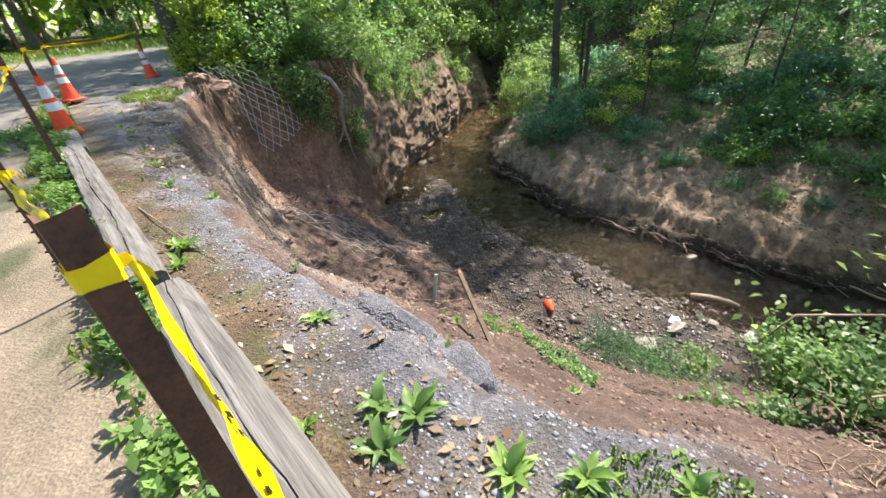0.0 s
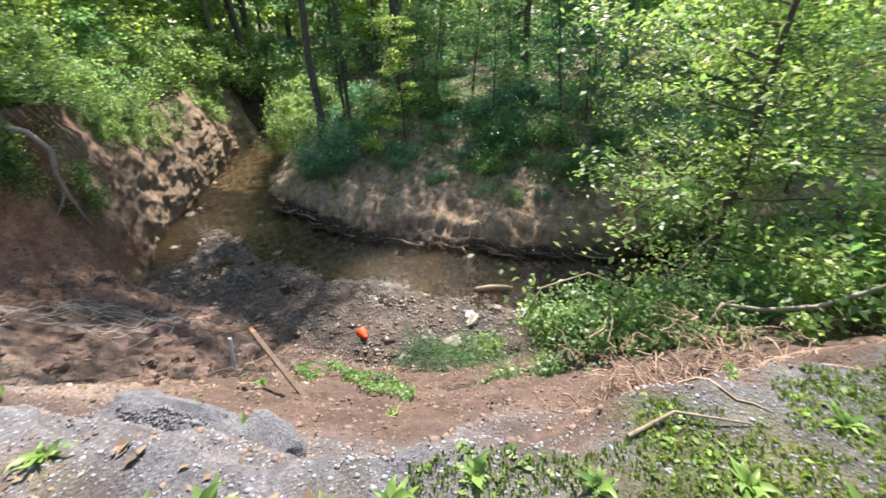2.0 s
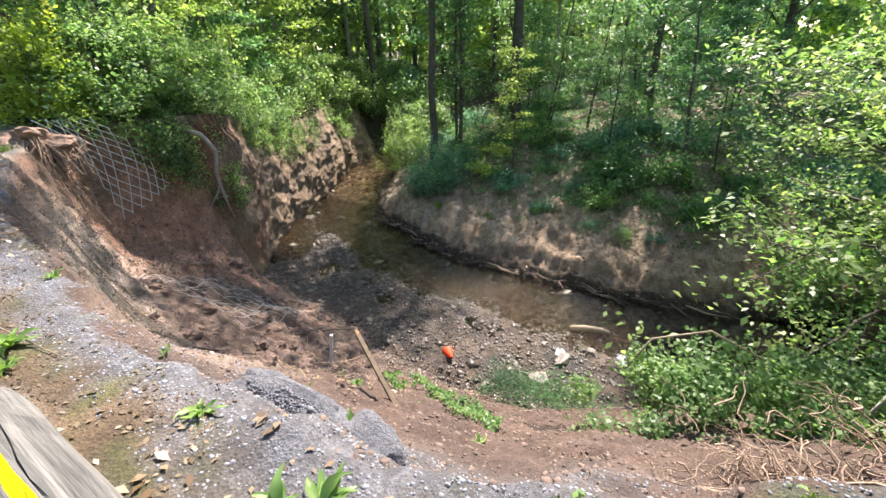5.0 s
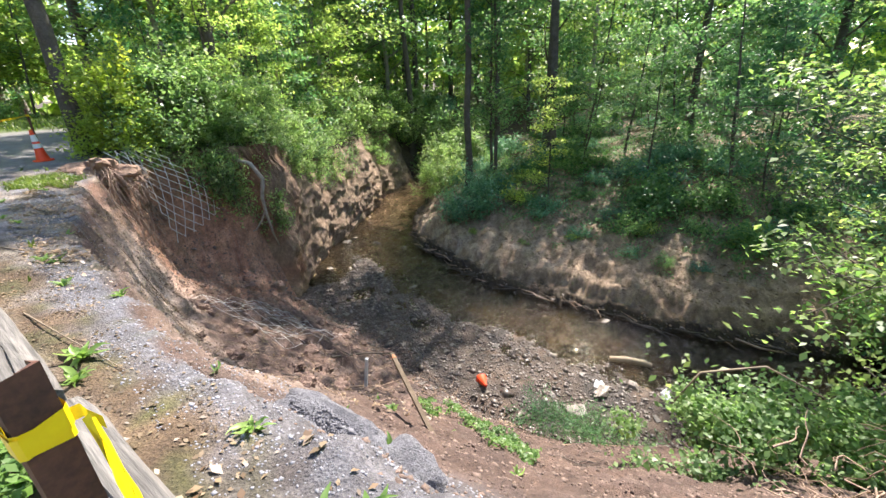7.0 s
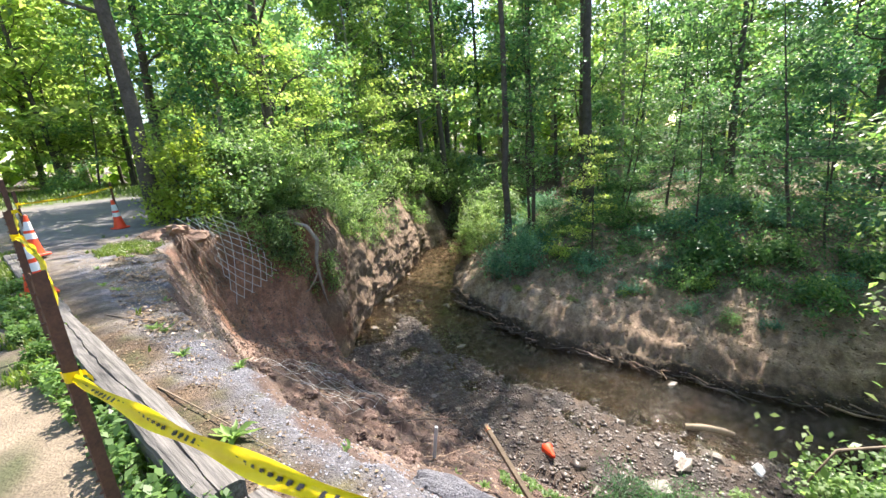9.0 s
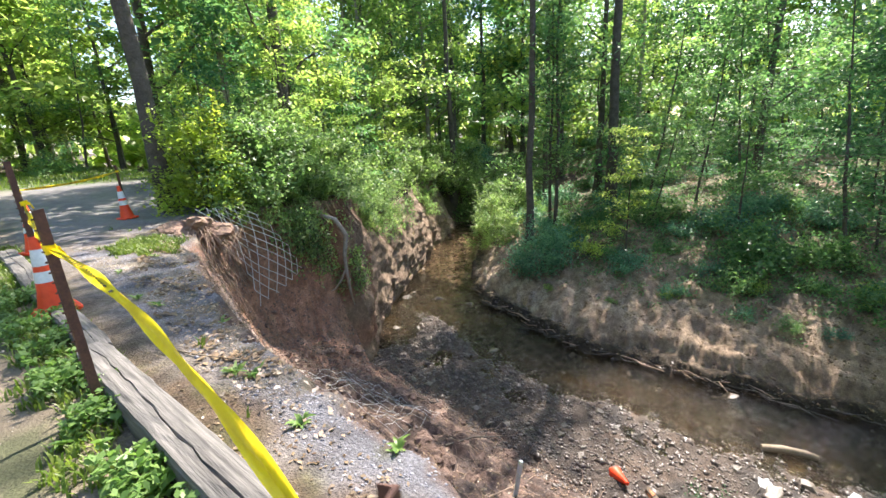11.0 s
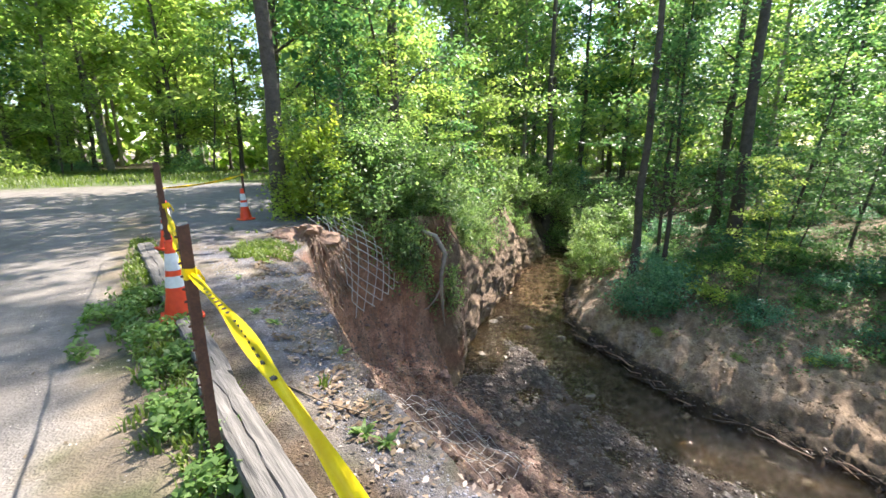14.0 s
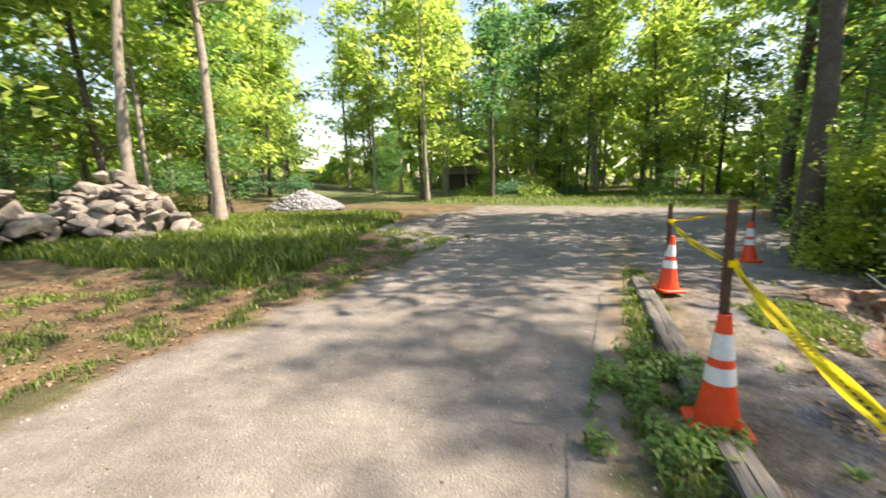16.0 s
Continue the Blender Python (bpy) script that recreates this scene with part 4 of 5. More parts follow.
# ---- the bushes on the cliff and along the creek ----
privet = bush("overhanging_bush", "dense green bush overhanging the edge of the cliff", (1.5, 1.3, 2.1), 5600, 0.095, LEAF_BUSH, 81, 44, flat=0.5, stems=14, tight=0.25, slim=0.8, shoots=22)
stand(privet, 4.2, 5.5, 0.3)
for bx, by, bt, bs in ((5.5, 5.3, 1.4, 0.8), (6.3, 5.9, 0.2, 0.8), (4.0, 6.8, 2.2, 0.9), (5.2, 7.1, 3.1, 1.15), (7.0, 7.3, 4.0, 0.95), (8.6, 8.7, 5.2, 0.9), (10.6, 10.0, 0.9, 1.0), (12.8, 11.6, 2.6, 1.0), (15.2, 13.6, 2.6, 1.2), (9.8, 8.9, 1.0, 0.7), (7.9, 7.2, 2.0, 0.7), (17.4, 14.6, 0.4, 1.3), (19.4, 15.6, 1.4, 1.4), (21.6, 16.2, 2.4, 1.5), (24.5, 14.2, 3.4, 1.7), (23.0, 12.9, 4.4, 1.4), (21.0, 9.8, 5.0, 1.2), (18.2, 8.4, 0.8, 1.0), (16.2, 7.2, 1.9, 0.8), (24.5, 17.2, 0.0, 1.8), (26.5, 12.0, 0.0, 1.6)):
    again(privet, bx, by, bt, bs)
for bx, by, bt, bs in ((3.7, 4.95, 0.5, 0.45), (4.5, 4.9, 1.7, 0.5), (5.3, 4.85, 2.9, 0.45), (6.1, 5.5, 4.1, 0.45), (7.1, 6.5, 5.3, 0.5), (8.3, 7.5, 0.2, 0.5), (9.9, 8.7, 1.2, 0.5), (15.4, 12.3, 2.0, 0.8), (17.2, 13.6, 3.0, 0.9)):
    again(privet, bx, by, bt, bs, 0.35, (0.25, 0.2))
sunny = bush("light_bush", "yellow-green sunlit bush at the end of the path", (0.8, 0.75, 1.5), 3600, 0.075, LEAF_SUN, 82, 26, flat=0.5, tight=0.3, slim=0.75, shoots=12)
stand(sunny, 3.0, 5.5, 0.0, 1.15)
again(sunny, 3.5, 6.5, 2.0, 1.3)
creek_bush = bush("creek_bush", "blue-green rounded bush on the sandy point", (1.05, 1.0, 1.75), 5200, 0.10, LEAF_DARK, 83, 44)
stand(creek_bush, 13.2, 2.9, 0.0)
fern_bush = bush("low_bush", "low light green bush on the sandy bank", (0.8, 0.6, 0.5), 700, 0.11, LEAF_LIGHT, 84, 16)
stand(fern_bush, 14.6, 1.6)
for bx, by, bs in ((13.2, -1.6, 0.45), (14.2, -3.6, 0.6), (12.2, -0.2, 0.3), (16.2, 2.8, 0.8), (15.0, -6.0, 0.9), (12.3, 2.0, 0.35)):
    again(fern_bush, bx, by, bx, bs)
bright = bush("waterside_shrub", "light green leafy shrub below the slip", (0.95, 0.85, 0.9), 4200, 0.07, LEAF_BUSH, 85, 30, flat=0.5, tight=0.3, slim=0.7, shoots=9)
stand(bright, 4.75, -7.0, 0.3, 0.85)
for bx, by, bt, bs in ((5.1, -7.8, 1.5, 0.95), (5.5, -8.5, 2.6, 0.8), (7.2, -8.0, 4.0, 0.4), (5.8, -10.2, 0.7, 0.9)):
    again(bright, bx, by, bt, bs)
green = bush("waterside_shrub", "dark green tangled shrub at the water's edge", (1.2, 1.1, 1.1), 3600, 0.095, LEAF_TREE, 86, 34)
stand(green, 7.9, -9.6, 0.3, 0.7)
for bx, by, bt, bs in ((9.5, -10.2, 1.0, 1.2), (13.2, -9.6, 2.0, 1.2), (12.9, -11.8, 0.4, 1.4), (6.5, -11.2, 3.0, 1.3)):
    again(green, bx, by, bt, bs)
spread = tree("spreading_tree", "spreading light green tree leaning over the creek", 8.8, 0.09, 0.16, 30, 3.6, 22, 0.10, LEAF_SPRAY, BARK, 87, rise=0.15, tuft=0.42, sides=8, thick=0.25)
stand(spread, 8.9, -9.3, 0.5)
again(spread, 13.0, -10.4, 2.6, 1.0)
again(spread, 7.6, -12.4, 4.1, 1.05)


def fallen_bough(x, y, length, turn):
    """A cut evergreen bough lying at the foot of the slope, thick with needles."""
    r = np.random.default_rng(91)
    e = tagged(new("fallen_bough"), "fallen dark evergreen bough lying at the water's edge", "branch")
    line = [(s * length, 0.12 * math.sin(s * 5), 0.18 + 0.12 * math.sin(s * 4)) for s in np.linspace(0, 1, 9)]
    pieces, ends = [tube(line, np.linspace(0.03, 0.006, 9), 6)], []
    for p in line[1:]:
        for k in range(9):
            tw = limb_line(r, p, r.uniform(0, 6.28), r.uniform(0.4, 0.75), r.uniform(-0.1, 0.5), 5)
            pieces.append(tube(tw, np.linspace(0.007, 0.002, 6), 4))
            ends += list(tw[1:])
    v, f = joined(pieces)
    attach("wood", smooth_all(mesh_of("wood", v, f, BARK)), e)
    v, f = leaves(spray(ends, 16, 0.13, r, 0.8), 0.075, r, 0.0, 0.16)
    attach("needles", mesh_of("needles", v, f, LEAF_DEEP), e)
    e.matrix_world = Matrix.Translation((x, y, ground_z(x, y) + 0.02)) @ Matrix.Rotation(turn, 4, "Z")


fallen_bough(5.7, -4.2, 2.0, -1.15)


def sown(n, x0, x1, y0, y1, keep, seed, lift=0.0):
    """Random places on the ground for which keep(x, y, lip, toe, far) holds."""
    r = np.random.default_rng(seed)
    out = []
    total = 0
    while total < n:
        x, y = r.uniform(x0, x1, 40000), r.uniform(y0, y1, 40000)
        z, lip, toe, far = survey(x, y)
        ok = keep(x, y, lip, toe, far)
        out.append(np.stack((x[ok], y[ok], z[ok] + lift), 1))
        total += ok.sum()
        if len(out) > 60:
            break
    return np.vstack(out)[:n]


# ---- the slip: slab, overhang, wire, roots, stakes ----
def lump(name, size, material, seed, parent=None, detail=3, rough=0.22, label=""):
    """An uneven rounded block."""
    bm = bmesh.new()
    bmesh.ops.create_icosphere(bm, subdivisions=detail, radius=1)
    o = Vector((seed * 3.1, seed * 1.7, seed * 0.9))
    for v in bm.verts:
        c = v.co.copy()
        box = max(abs(c.x), abs(c.y), abs(c.z))
        c = c.lerp(c / box, 0.45)
        k = 1 + rough * noise.noise(c * 1.4 + o) + rough * 0.5 * noise.noise(c * 3.5 + o)
        v.co = Vector((c.x * size[0], c.y * size[1], c.z * size[2])) * k
    return part(name, bm, material, parent, label)


def stone(name, size, material, seed, points=15):
    """An angular broken stone."""
    r = np.random.default_rng(seed)
    bm = bmesh.new()
    g = r.normal(0, 1, (points, 3))
    g /= np.linalg.norm(g, axis=1, keepdims=True)
    for p in g * r.uniform(0.8, 1.1, (points, 1)):
        bm.verts.new(Vector(p) * Vector((1, 1, 1)).length / 1.732)
    hull = bmesh.ops.convex_hull(bm, input=bm.verts[:])
    bmesh.ops.delete(bm, geom=list({v for v in hull["geom_interior"] if isinstance(v, bmesh.types.BMVert)}), context="VERTS")
    for v in bm.verts:
        v.co = Vector((v.co.x * size[0], v.co.y * size[1], v.co.z * size[2]))
    bmesh.ops.bevel(bm, geom=bm.edges[:], offset=min(size) * 0.08, segments=1, affect="EDGES")
    return part(name, bm, material)


slab = tagged(lump("gravel_slab", (0.50, 0.13, 0.07), GRAVEL_M, 4, detail=4, rough=0.25), "long slab of packed grey gravel broken off the path edge", "gravel slab")
slab.matrix_world = pose(1.56, -5.33, ground_z(1.56, -5.33) + 0.01, -24, 4, 97)
chunk2 = tagged(lump("gravel_slab", (0.22, 0.12, 0.07), GRAVEL_M, 5, detail=3, rough=0.2), "small slab of packed grey gravel slipped down", "gravel slab")
chunk2.matrix_world = pose(1.66, -5.98, ground_z(1.66, -5.98), -20, 4, 80)


def overhang():
    """A ledge of turf and clay held by roots that hang from it."""
    r = np.random.default_rng(101)
    e = tagged(new("overhanging_ledge"), "undercut ledge of clay with hanging root fibres", "earth ledge")
    lump("clay", (0.60, 0.42, 0.26), CLAY, 7, e, 4, 0.5)
    lump("stone", (0.13, 0.16, 0.14), ROCK, 8, e, 3, 0.2).location = (0.52, -0.18, 0.02)
    for k in range(90):
        a = r.uniform(-0.65, 0.6)
        p = [np.array([a, -0.25 - 0.14 * r.random(), 0.12 * r.random()])]
        d = np.array([r.normal(0.1, 0.25), r.normal(-0.1, 0.15), -0.25])
        for q in range(6):
            d = d + np.array([r.normal(0, 0.1), r.normal(0, 0.1), -0.12])
            p.append(p[-1] + d * r.uniform(0.10, 0.2))
        v, f = tube(p, np.linspace(0.011, 0.003, 7), 4)
        attach("root_fibre", mesh_of("root_fibre", v, f, ROOT_M), e)
    e.matrix_world = pose(2.30, 3.75, -0.20, 0, 14, 30)


overhang()


def wire_mesh(name, label, corner, cols, rows, seed, thick=0.0075, material=None, drape=False, slant=False):
    """A sheet of welded wire; corner(u, v) gives its places for u, v from 0 to 1. Each wire is a part."""
    e = tagged(new(name), label, "wire mesh", "fallen wire mesh")
    rr = np.random.default_rng(seed)
    bend = [rr.normal(0, 0.02, 3) for _ in range(rows + cols + 2)]
    def run(fixed, along_u, idx, n):
        pts = []
        for s in np.linspace(0, 1, n):
            p = np.array(corner(s, fixed) if along_u else corner(fixed, s)) + bend[idx] * math.sin(s * 5)
            if drape:
                p[2] = ground_z(p[0], p[1]) + 0.05 + 0.10 * abs(math.sin(3 * s + idx * 0.3))
            pts.append(p)
        v, f = tube(pts, thick, 4)
        attach("wire", mesh_of("wire", v, f, material or WIRE_M), e)
    if slant:
        for i in range(1, 2 * rows):
            o = i / rows - 1
            for sign in (1, -1):
                ends = (max(0, -o), min(1, 1 - o))
                pts = []
                for q in np.linspace(*ends, 9):
                    pts.append(np.array(corner(q, q + o if sign > 0 else 1 - q - o)) + bend[i % len(bend)] * math.sin(q * 5))
                v, f = tube(pts, thick, 4)
                attach("wire", mesh_of("wire", v, f, material or WIRE_M), e)
        return
    for i in range(rows + 1):
        run(i / rows, True, i, 12)
    for i in range(cols + 1):
        run(i / cols, False, rows + 1 + i, 12)


def hung(u, v):
    a = np.array([2.42, 4.35, 0.18]) * (1 - u) + np.array([3.35, 4.5, 0.10]) * u
    b = np.array([3.20, 3.92, -2.10]) * (1 - u) + np.array([4.42, 4.2, -1.60]) * u
    return a * (1 - v) + b * v + np.array([0.10, -0.10, 0.06]) * math.sin(v * 3.1) + np.array([0.03, -0.05, 0.0]) * math.sin(u * 7 + v * 4)


def drag(u, v):
    a = np.array([2.55, 1.5, 0]) * (1 - u) + np.array([4.2, 2.2, 0]) * u
    return a + np.array([0.9, -1.8, 0]) * v + np.array([0.25, 0.2, 0]) * math.sin(u * 3.1)


wire_mesh("wire_mesh", "bent grey chain-link wire mesh hanging over the eroded edge", hung, 10, 6, 1, 0.0085, slant=True)
wire_mesh("wire_mesh", "rusty wire mesh half buried in the slipped earth", drag, 9, 9, 2, 0.0035, WIRE_M, True)


def root_log(name, label, pts, radii, material, parent=None):
    v, f = tube(pts, radii, 8)
    ob = attach(name, smooth_all(mesh_of(name, v, f, material)), parent)
    if not parent:
        tagged(ob, label, "root" if "root" in name else "branch")
    return ob


root_log("bare_root", "pale bare root hanging down the cliff face", [(5.1, 4.45, -0.40), (5.36, 4.04, -0.54), (5.56, 3.94, -0.98), (5.44, 3.94, -1.5), (5.48, 4.0, -1.9), (5.62, 4.14, -2.6), (5.95, 4.5, -3.4)],
         [0.05, 0.055, 0.06, 0.05, 0.045, 0.03, 0.012], BARK_PALE)
root_log("bare_root", "pale forked root on the cliff face", [(5.48, 4.0, -1.85), (5.33, 4.05, -2.15), (5.2, 4.2, -2.4), (5.0, 4.4, -2.5)], [0.03, 0.025, 0.018, 0.008], BARK_PALE)


def vine(x, y, top, drop, seed):
    """A curtain of leaves hanging over the cliff edge."""
    r = np.random.default_rng(seed)
    e = tagged(new("hanging_vine"), "green leafy vine hanging down the clay cliff", "vine", "hanging vines")
    pts = []
    for k in range(9):
        a = np.array([x + r.normal(0, 0.3), y + r.normal(0, 0.12), top])
        line = [a + np.array([0.05 * math.sin(q + k), -0.04 * q * r.random(), -drop * q / 7 * r.uniform(0.6, 1.1)]) for q in range(8)]
        v, f = tube(line, 0.006, 4)
        attach("stem", mesh_of("stem", v, f, BARK), e)
        pts += line
    v, f = leaves(spray(pts, 15, 0.17, r, 1.0), 0.08, r, 0.2)
    attach("leaves", mesh_of("leaves", v, f, LEAF_BUSH), e)


for k, (vx, vy, vt, vd) in enumerate(((4.75, 4.35, -0.4, 1.2), (5.25, 4.35, -0.5, 1.5), (5.95, 4.45, -1.6, 1.2), (4.2, 4.4, -0.2, 0.8), (7.6, 6.1, -0.9, 0.7), (9.3, 7.4, -1.5, 0.9), (11.6, 9.0, -1.5, 1.0), (8.4, 6.7, -1.2, 0.7), (10.4, 8.2, -1.5, 1.0), (13.0, 10.2, -1.5, 1.2), (5.0, 4.4, -0.4, 1.3))):
    vine(vx, vy, vt, vd, 110 + k)


def stake(a, b, wide, material, label, tip=None):
    """A squared stick driven in askew, with a frayed top."""
    a, b = Vector(a), Vector(b)
    e = tagged(new("stake"), label, "stake")
    bm = bmesh.new()
    r = random.Random(5)
    length = (b - a).length
    ring = ((-1, -1), (1, -1), (1, 1), (-1, 1))
    rows = [[bm.verts.new((u * wide / 2, v * wide / 2, z + (r.uniform(-0.02, 0.03) if z == length else 0))) for u, v in ring] for z in (-0.25, length * 0.5, length)]
    for p, q in zip(rows[:-1], rows[1:]):
        for k in range(4):
            bm.faces.new((p[k], p[(k + 1) % 4], q[(k + 1) % 4], q[k]))
    bm.faces.new(rows[-1])
    bmesh.ops.bevel(bm, geom=bm.edges[:], offset=wide * 0.08, segments=1, affect="EDGES")
    part("shaft", bm, material, e)
    if tip:
        bm = bmesh.new()
        bmesh.ops.create_cone(bm, cap_ends=True, segments=9, radius1=wide * 0.66, radius2=wide * 0.5, depth=0.05, matrix=Matrix.Translation((0, 0, length - 0.02)))
        part("painted_top", bm, tip, e, "faded orange painted top")
    e.matrix_world = Matrix.Translation(a) @ (b - a).to_track_quat("Z", "Y").to_matrix().to_4x4()


stake((2.70, -5.04, ground_z(2.70, -5.04)), (2.98, -4.22, -1.50), 0.045, STAKE_M, "leaning wooden survey stake with a frayed orange top", TIP)
stake((3.77, -2.37, ground_z(3.77, -2.37) - 0.02), (3.83, -2.43, ground_z(3.77, -2.37) + 0.58), 0.05, WHITE_P, "short white plastic stake standing in the slipped earth")

chunks = [tagged(lump("clay_chunk", (0.16, 0.12, 0.08), CLAY_WET, 81 + k, rough=0.5), "crumbling dark clay chunk fallen from the scarp", "clay chunk", "fallen clay") for k in range(4)]
cr = np.random.default_rng(311)
for k, (x, y, z) in enumerate(sown(95, 1.9, 6.0, -4.4, 4.4, lambda x, y, l, t, f: (l > 0.9) & (t < 0.1) & (wobble(x, y, 1.7, 73) > -0.2), 312)):
    o = chunks[k] if k < 4 else copy_thing(chunks[k % 4], Matrix.Identity(4))
    o.matrix_world = Matrix.Translation((x, y, z + 0.01)) @ Euler(tuple(cr.uniform(-0.4, 0.4, 2)) + (cr.uniform(0, 6.28),)).to_matrix().to_4x4()
    o.scale = (cr.uniform(0.3, 1.1) ** 1.3,) * 3

# ---- in the creek ----
half = cone_shape(0.45, 0.22, False)
half.name = "broken_cone"
tagged(half, "broken orange traffic cone half buried in creek stones", "traffic cone", "creek litter")
half.matrix_world = pose(6.55, -2.7, -4.93, 68, 0, -40)
for k, (sx, sy) in enumerate(((7.9, -4.79), (8.48, -6.0))):
    o = tagged(lump("white_stone", (0.17, 0.11, 0.07), WHITE_P, 21 + k, rough=0.35), "pale white flat stone in the creek", "stone", "pale stones")
    o.matrix_world = pose(sx, sy, WATER + 0.05, 14, -20, 40 * k)
root_log("creek_log", "short pale log lying in the shallow creek", [(9.0, -4.6, -4.93), (9.15, -4.9, -4.9), (9.3, -5.25, -4.92), (9.36, -5.42, -4.95)], [0.06, 0.075, 0.07, 0.05], WOOD)

rocks = [stone("creek_rock", (0.16, 0.12, 0.07), ROCK_WET, 31 + k) for k in range(4)]
for o in rocks:
    tagged(o, "angular brown stone in the shallow creek", "stone", "creek stones")
rs = np.random.default_rng(121)
k = 0
while k < 130:
    x, y = rs.uniform(5.5, 13.5), rs.uniform(-9, 8.5)
    a, b = np.array([x]), np.array([y])
    if survey(x, y)[2][0] < 0.15 or survey(x, y)[3][0] > -0.2 or wobble(a, b, 3.0, 31)[0] + rs.uniform(-0.5, 0.6) < -0.1:
        continue
    o = rocks[k % 4] if k < 4 else copy_thing(rocks[k % 4], Matrix.Identity(4))
    s = rs.uniform(0.3, 0.9) if k % 14 else rs.uniform(1.2, 1.9)
    o.matrix_world = Matrix.Translation((x, y, max(ground_z(x, y), WATER - 0.06) + 0.02 * s)) @ Euler(tuple(rs.uniform(-0.3, 0.3, 2)) + (rs.uniform(0, 6.28),)).to_matrix().to_4x4()
    o.scale = (s, s * rs.uniform(0.7, 1.2), s * rs.uniform(0.5, 1.0))
    k += 1


# ---- loose things that nobody could count ----
def pebbles(name, label, places, size, material, seed, flatten=0.6):
    """Small uneven stones, each an eight-sided block, in one mesh."""
    r = np.random.default_rng(seed)
    n = len(places)
    base = np.array([(1, 0, 0), (0, 1, 0), (-1, 0, 0), (0, -1, 0), (0, 0, 1), (0, 0, -1)], float)
    s = size * np.exp(r.normal(0, 0.4, n))
    v = base[None] * (s[:, None, None] * r.uniform(0.6, 1.3, (n, 6, 1)))
    a = r.uniform(0, 6.28, n)
    x = v[..., 0] * np.cos(a)[:, None] - v[..., 1] * np.sin(a)[:, None]
    y = v[..., 0] * np.sin(a)[:, None] + v[..., 1] * np.cos(a)[:, None]
    v = np.stack((x, y + 0.3 * v[..., 2], v[..., 2] * flatten), -1) + np.asarray(places)[:, None]
    f = np.array([(0, 1, 4), (1, 2, 4), (2, 3, 4), (3, 0, 4), (1, 0, 5), (2, 1, 5), (3, 2, 5), (0, 3, 5)])
    f = (f[None] + (np.arange(n) * 6)[:, None, None]).reshape(-1, 3)
    tagged(new(name, mesh_of(name, v.reshape(-1, 3), f, material)), label, "gravel", kind="stuff")


def island(material):
    """Let each loose piece of a mesh take a tone of its own."""
    t = material.node_tree
    b = t.nodes["Principled BSDF"]
    old = b.inputs["Base Color"].links[0].from_socket
    g = t.nodes.new("ShaderNodeNewGeometry").outputs["Random Per Island"]
    t.links.new(mixed(t, "MULTIPLY", 1.0, old, ramp(t, g, (0.65, 0.65, 0.65), (1.3, 1.28, 1.25), 0, 1)), b.inputs["Base Color"])
    return material


STONES = island(surface("creek_gravel", (0.035, 0.03, 0.028), (0.175, 0.142, 0.12), 12.0, 0.32, 0.4, 0.01))
CHIPS = island(surface("path_gravel", (0.14, 0.145, 0.165), (0.32, 0.325, 0.36), 25.0, 0.95, 0.3, 0.005))
CLODS = island(surface("clay_clods", (0.085, 0.06, 0.05), (0.25, 0.18, 0.145), 10.0, 0.95, 0.5, 0.01))
BANK_C = island(surface("bank_clods", (0.09, 0.06, 0.035), (0.27, 0.19, 0.115), 10.0, 0.95, 0.5, 0.01))
# upstream stones: pink, and paler to carry sunlight in their colour
PINKS = island(surface("upstream_stone", (0.20, 0.145, 0.11), (0.42, 0.32, 0.25), 9.0, 0.8, 0.5, 0.01))
GRIT = island(surface("slab_grit", (0.10, 0.10, 0.11), (0.20, 0.20, 0.22), 25.0, 0.95, 0.3, 0.005))
TRACK = island(surface("track_grit", (0.26, 0.235, 0.20), (0.46, 0.42, 0.36), 25.0, 0.95, 0.3, 0.005))
pebbles("creek_gravel", "brown and grey stones of the creek bed", sown(17000, 5.4, 14, -9, 9, lambda x, y, l, t, f: (t > -0.4) & (f < 0.1) & (wobble(x, y, 2.2, 33) > -0.65), 131), 0.034, STONES, 132)
pebbles("path_gravel", "crushed grey-blue gravel on the closed path", sown(20000, 0.4, 2.6, -9.3, 3.5, lambda x, y, l, t, f: (l < 0.7) & (x > 0.5 - 0.05 * y) & (wobble(x, y, 1.2, 34) > -0.5), 133), 0.0062, CHIPS, 134)
pebbles("clay_clods", "crumbled red clay and small stones on the slip", sown(15000, 1, 7, -9, 5, lambda x, y, l, t, f: (l > 0.05) & (t < 0.2) & (wobble(x, y, 1.4, 35) > -0.6), 135), 0.015, CLODS, 136)
pebbles("bank_clods", "crumbled brown earth on the far bank", sown(9000, 10.4, 20, -9, 9, lambda x, y, l, t, f: (f > 0.02) & (f < 6) & (wobble(x, y, 1.0, 57) > -0.3), 183), 0.026, BANK_C, 184)
pebbles("pit_clods", "crumbled red clay at the foot of the scarp", sown(5000, 2.2, 6.2, 1.2, 4.9, lambda x, y, l, t, f: (l > 0.1) & (t < 0.1), 185), 0.022, CLODS, 186)
pebbles("upstream_stones", "pinkish stones of the upstream creek bed, coloured pale as if sunlit", sown(3600, 12.5, 24, 6.5, 15, lambda x, y, l, t, f: (t > 0) & (f < 0) & (wobble(x, y, 1.8, 58) > -0.4), 187), 0.07, PINKS, 188)
pebbles("track_grit", "loose grit on the dirt track", sown(4000, -4.2, -0.3, -3, 8, lambda x, y, l, t, f: wobble(x, y, 1.4, 36) > -0.1, 137), 0.005, TRACK, 138)


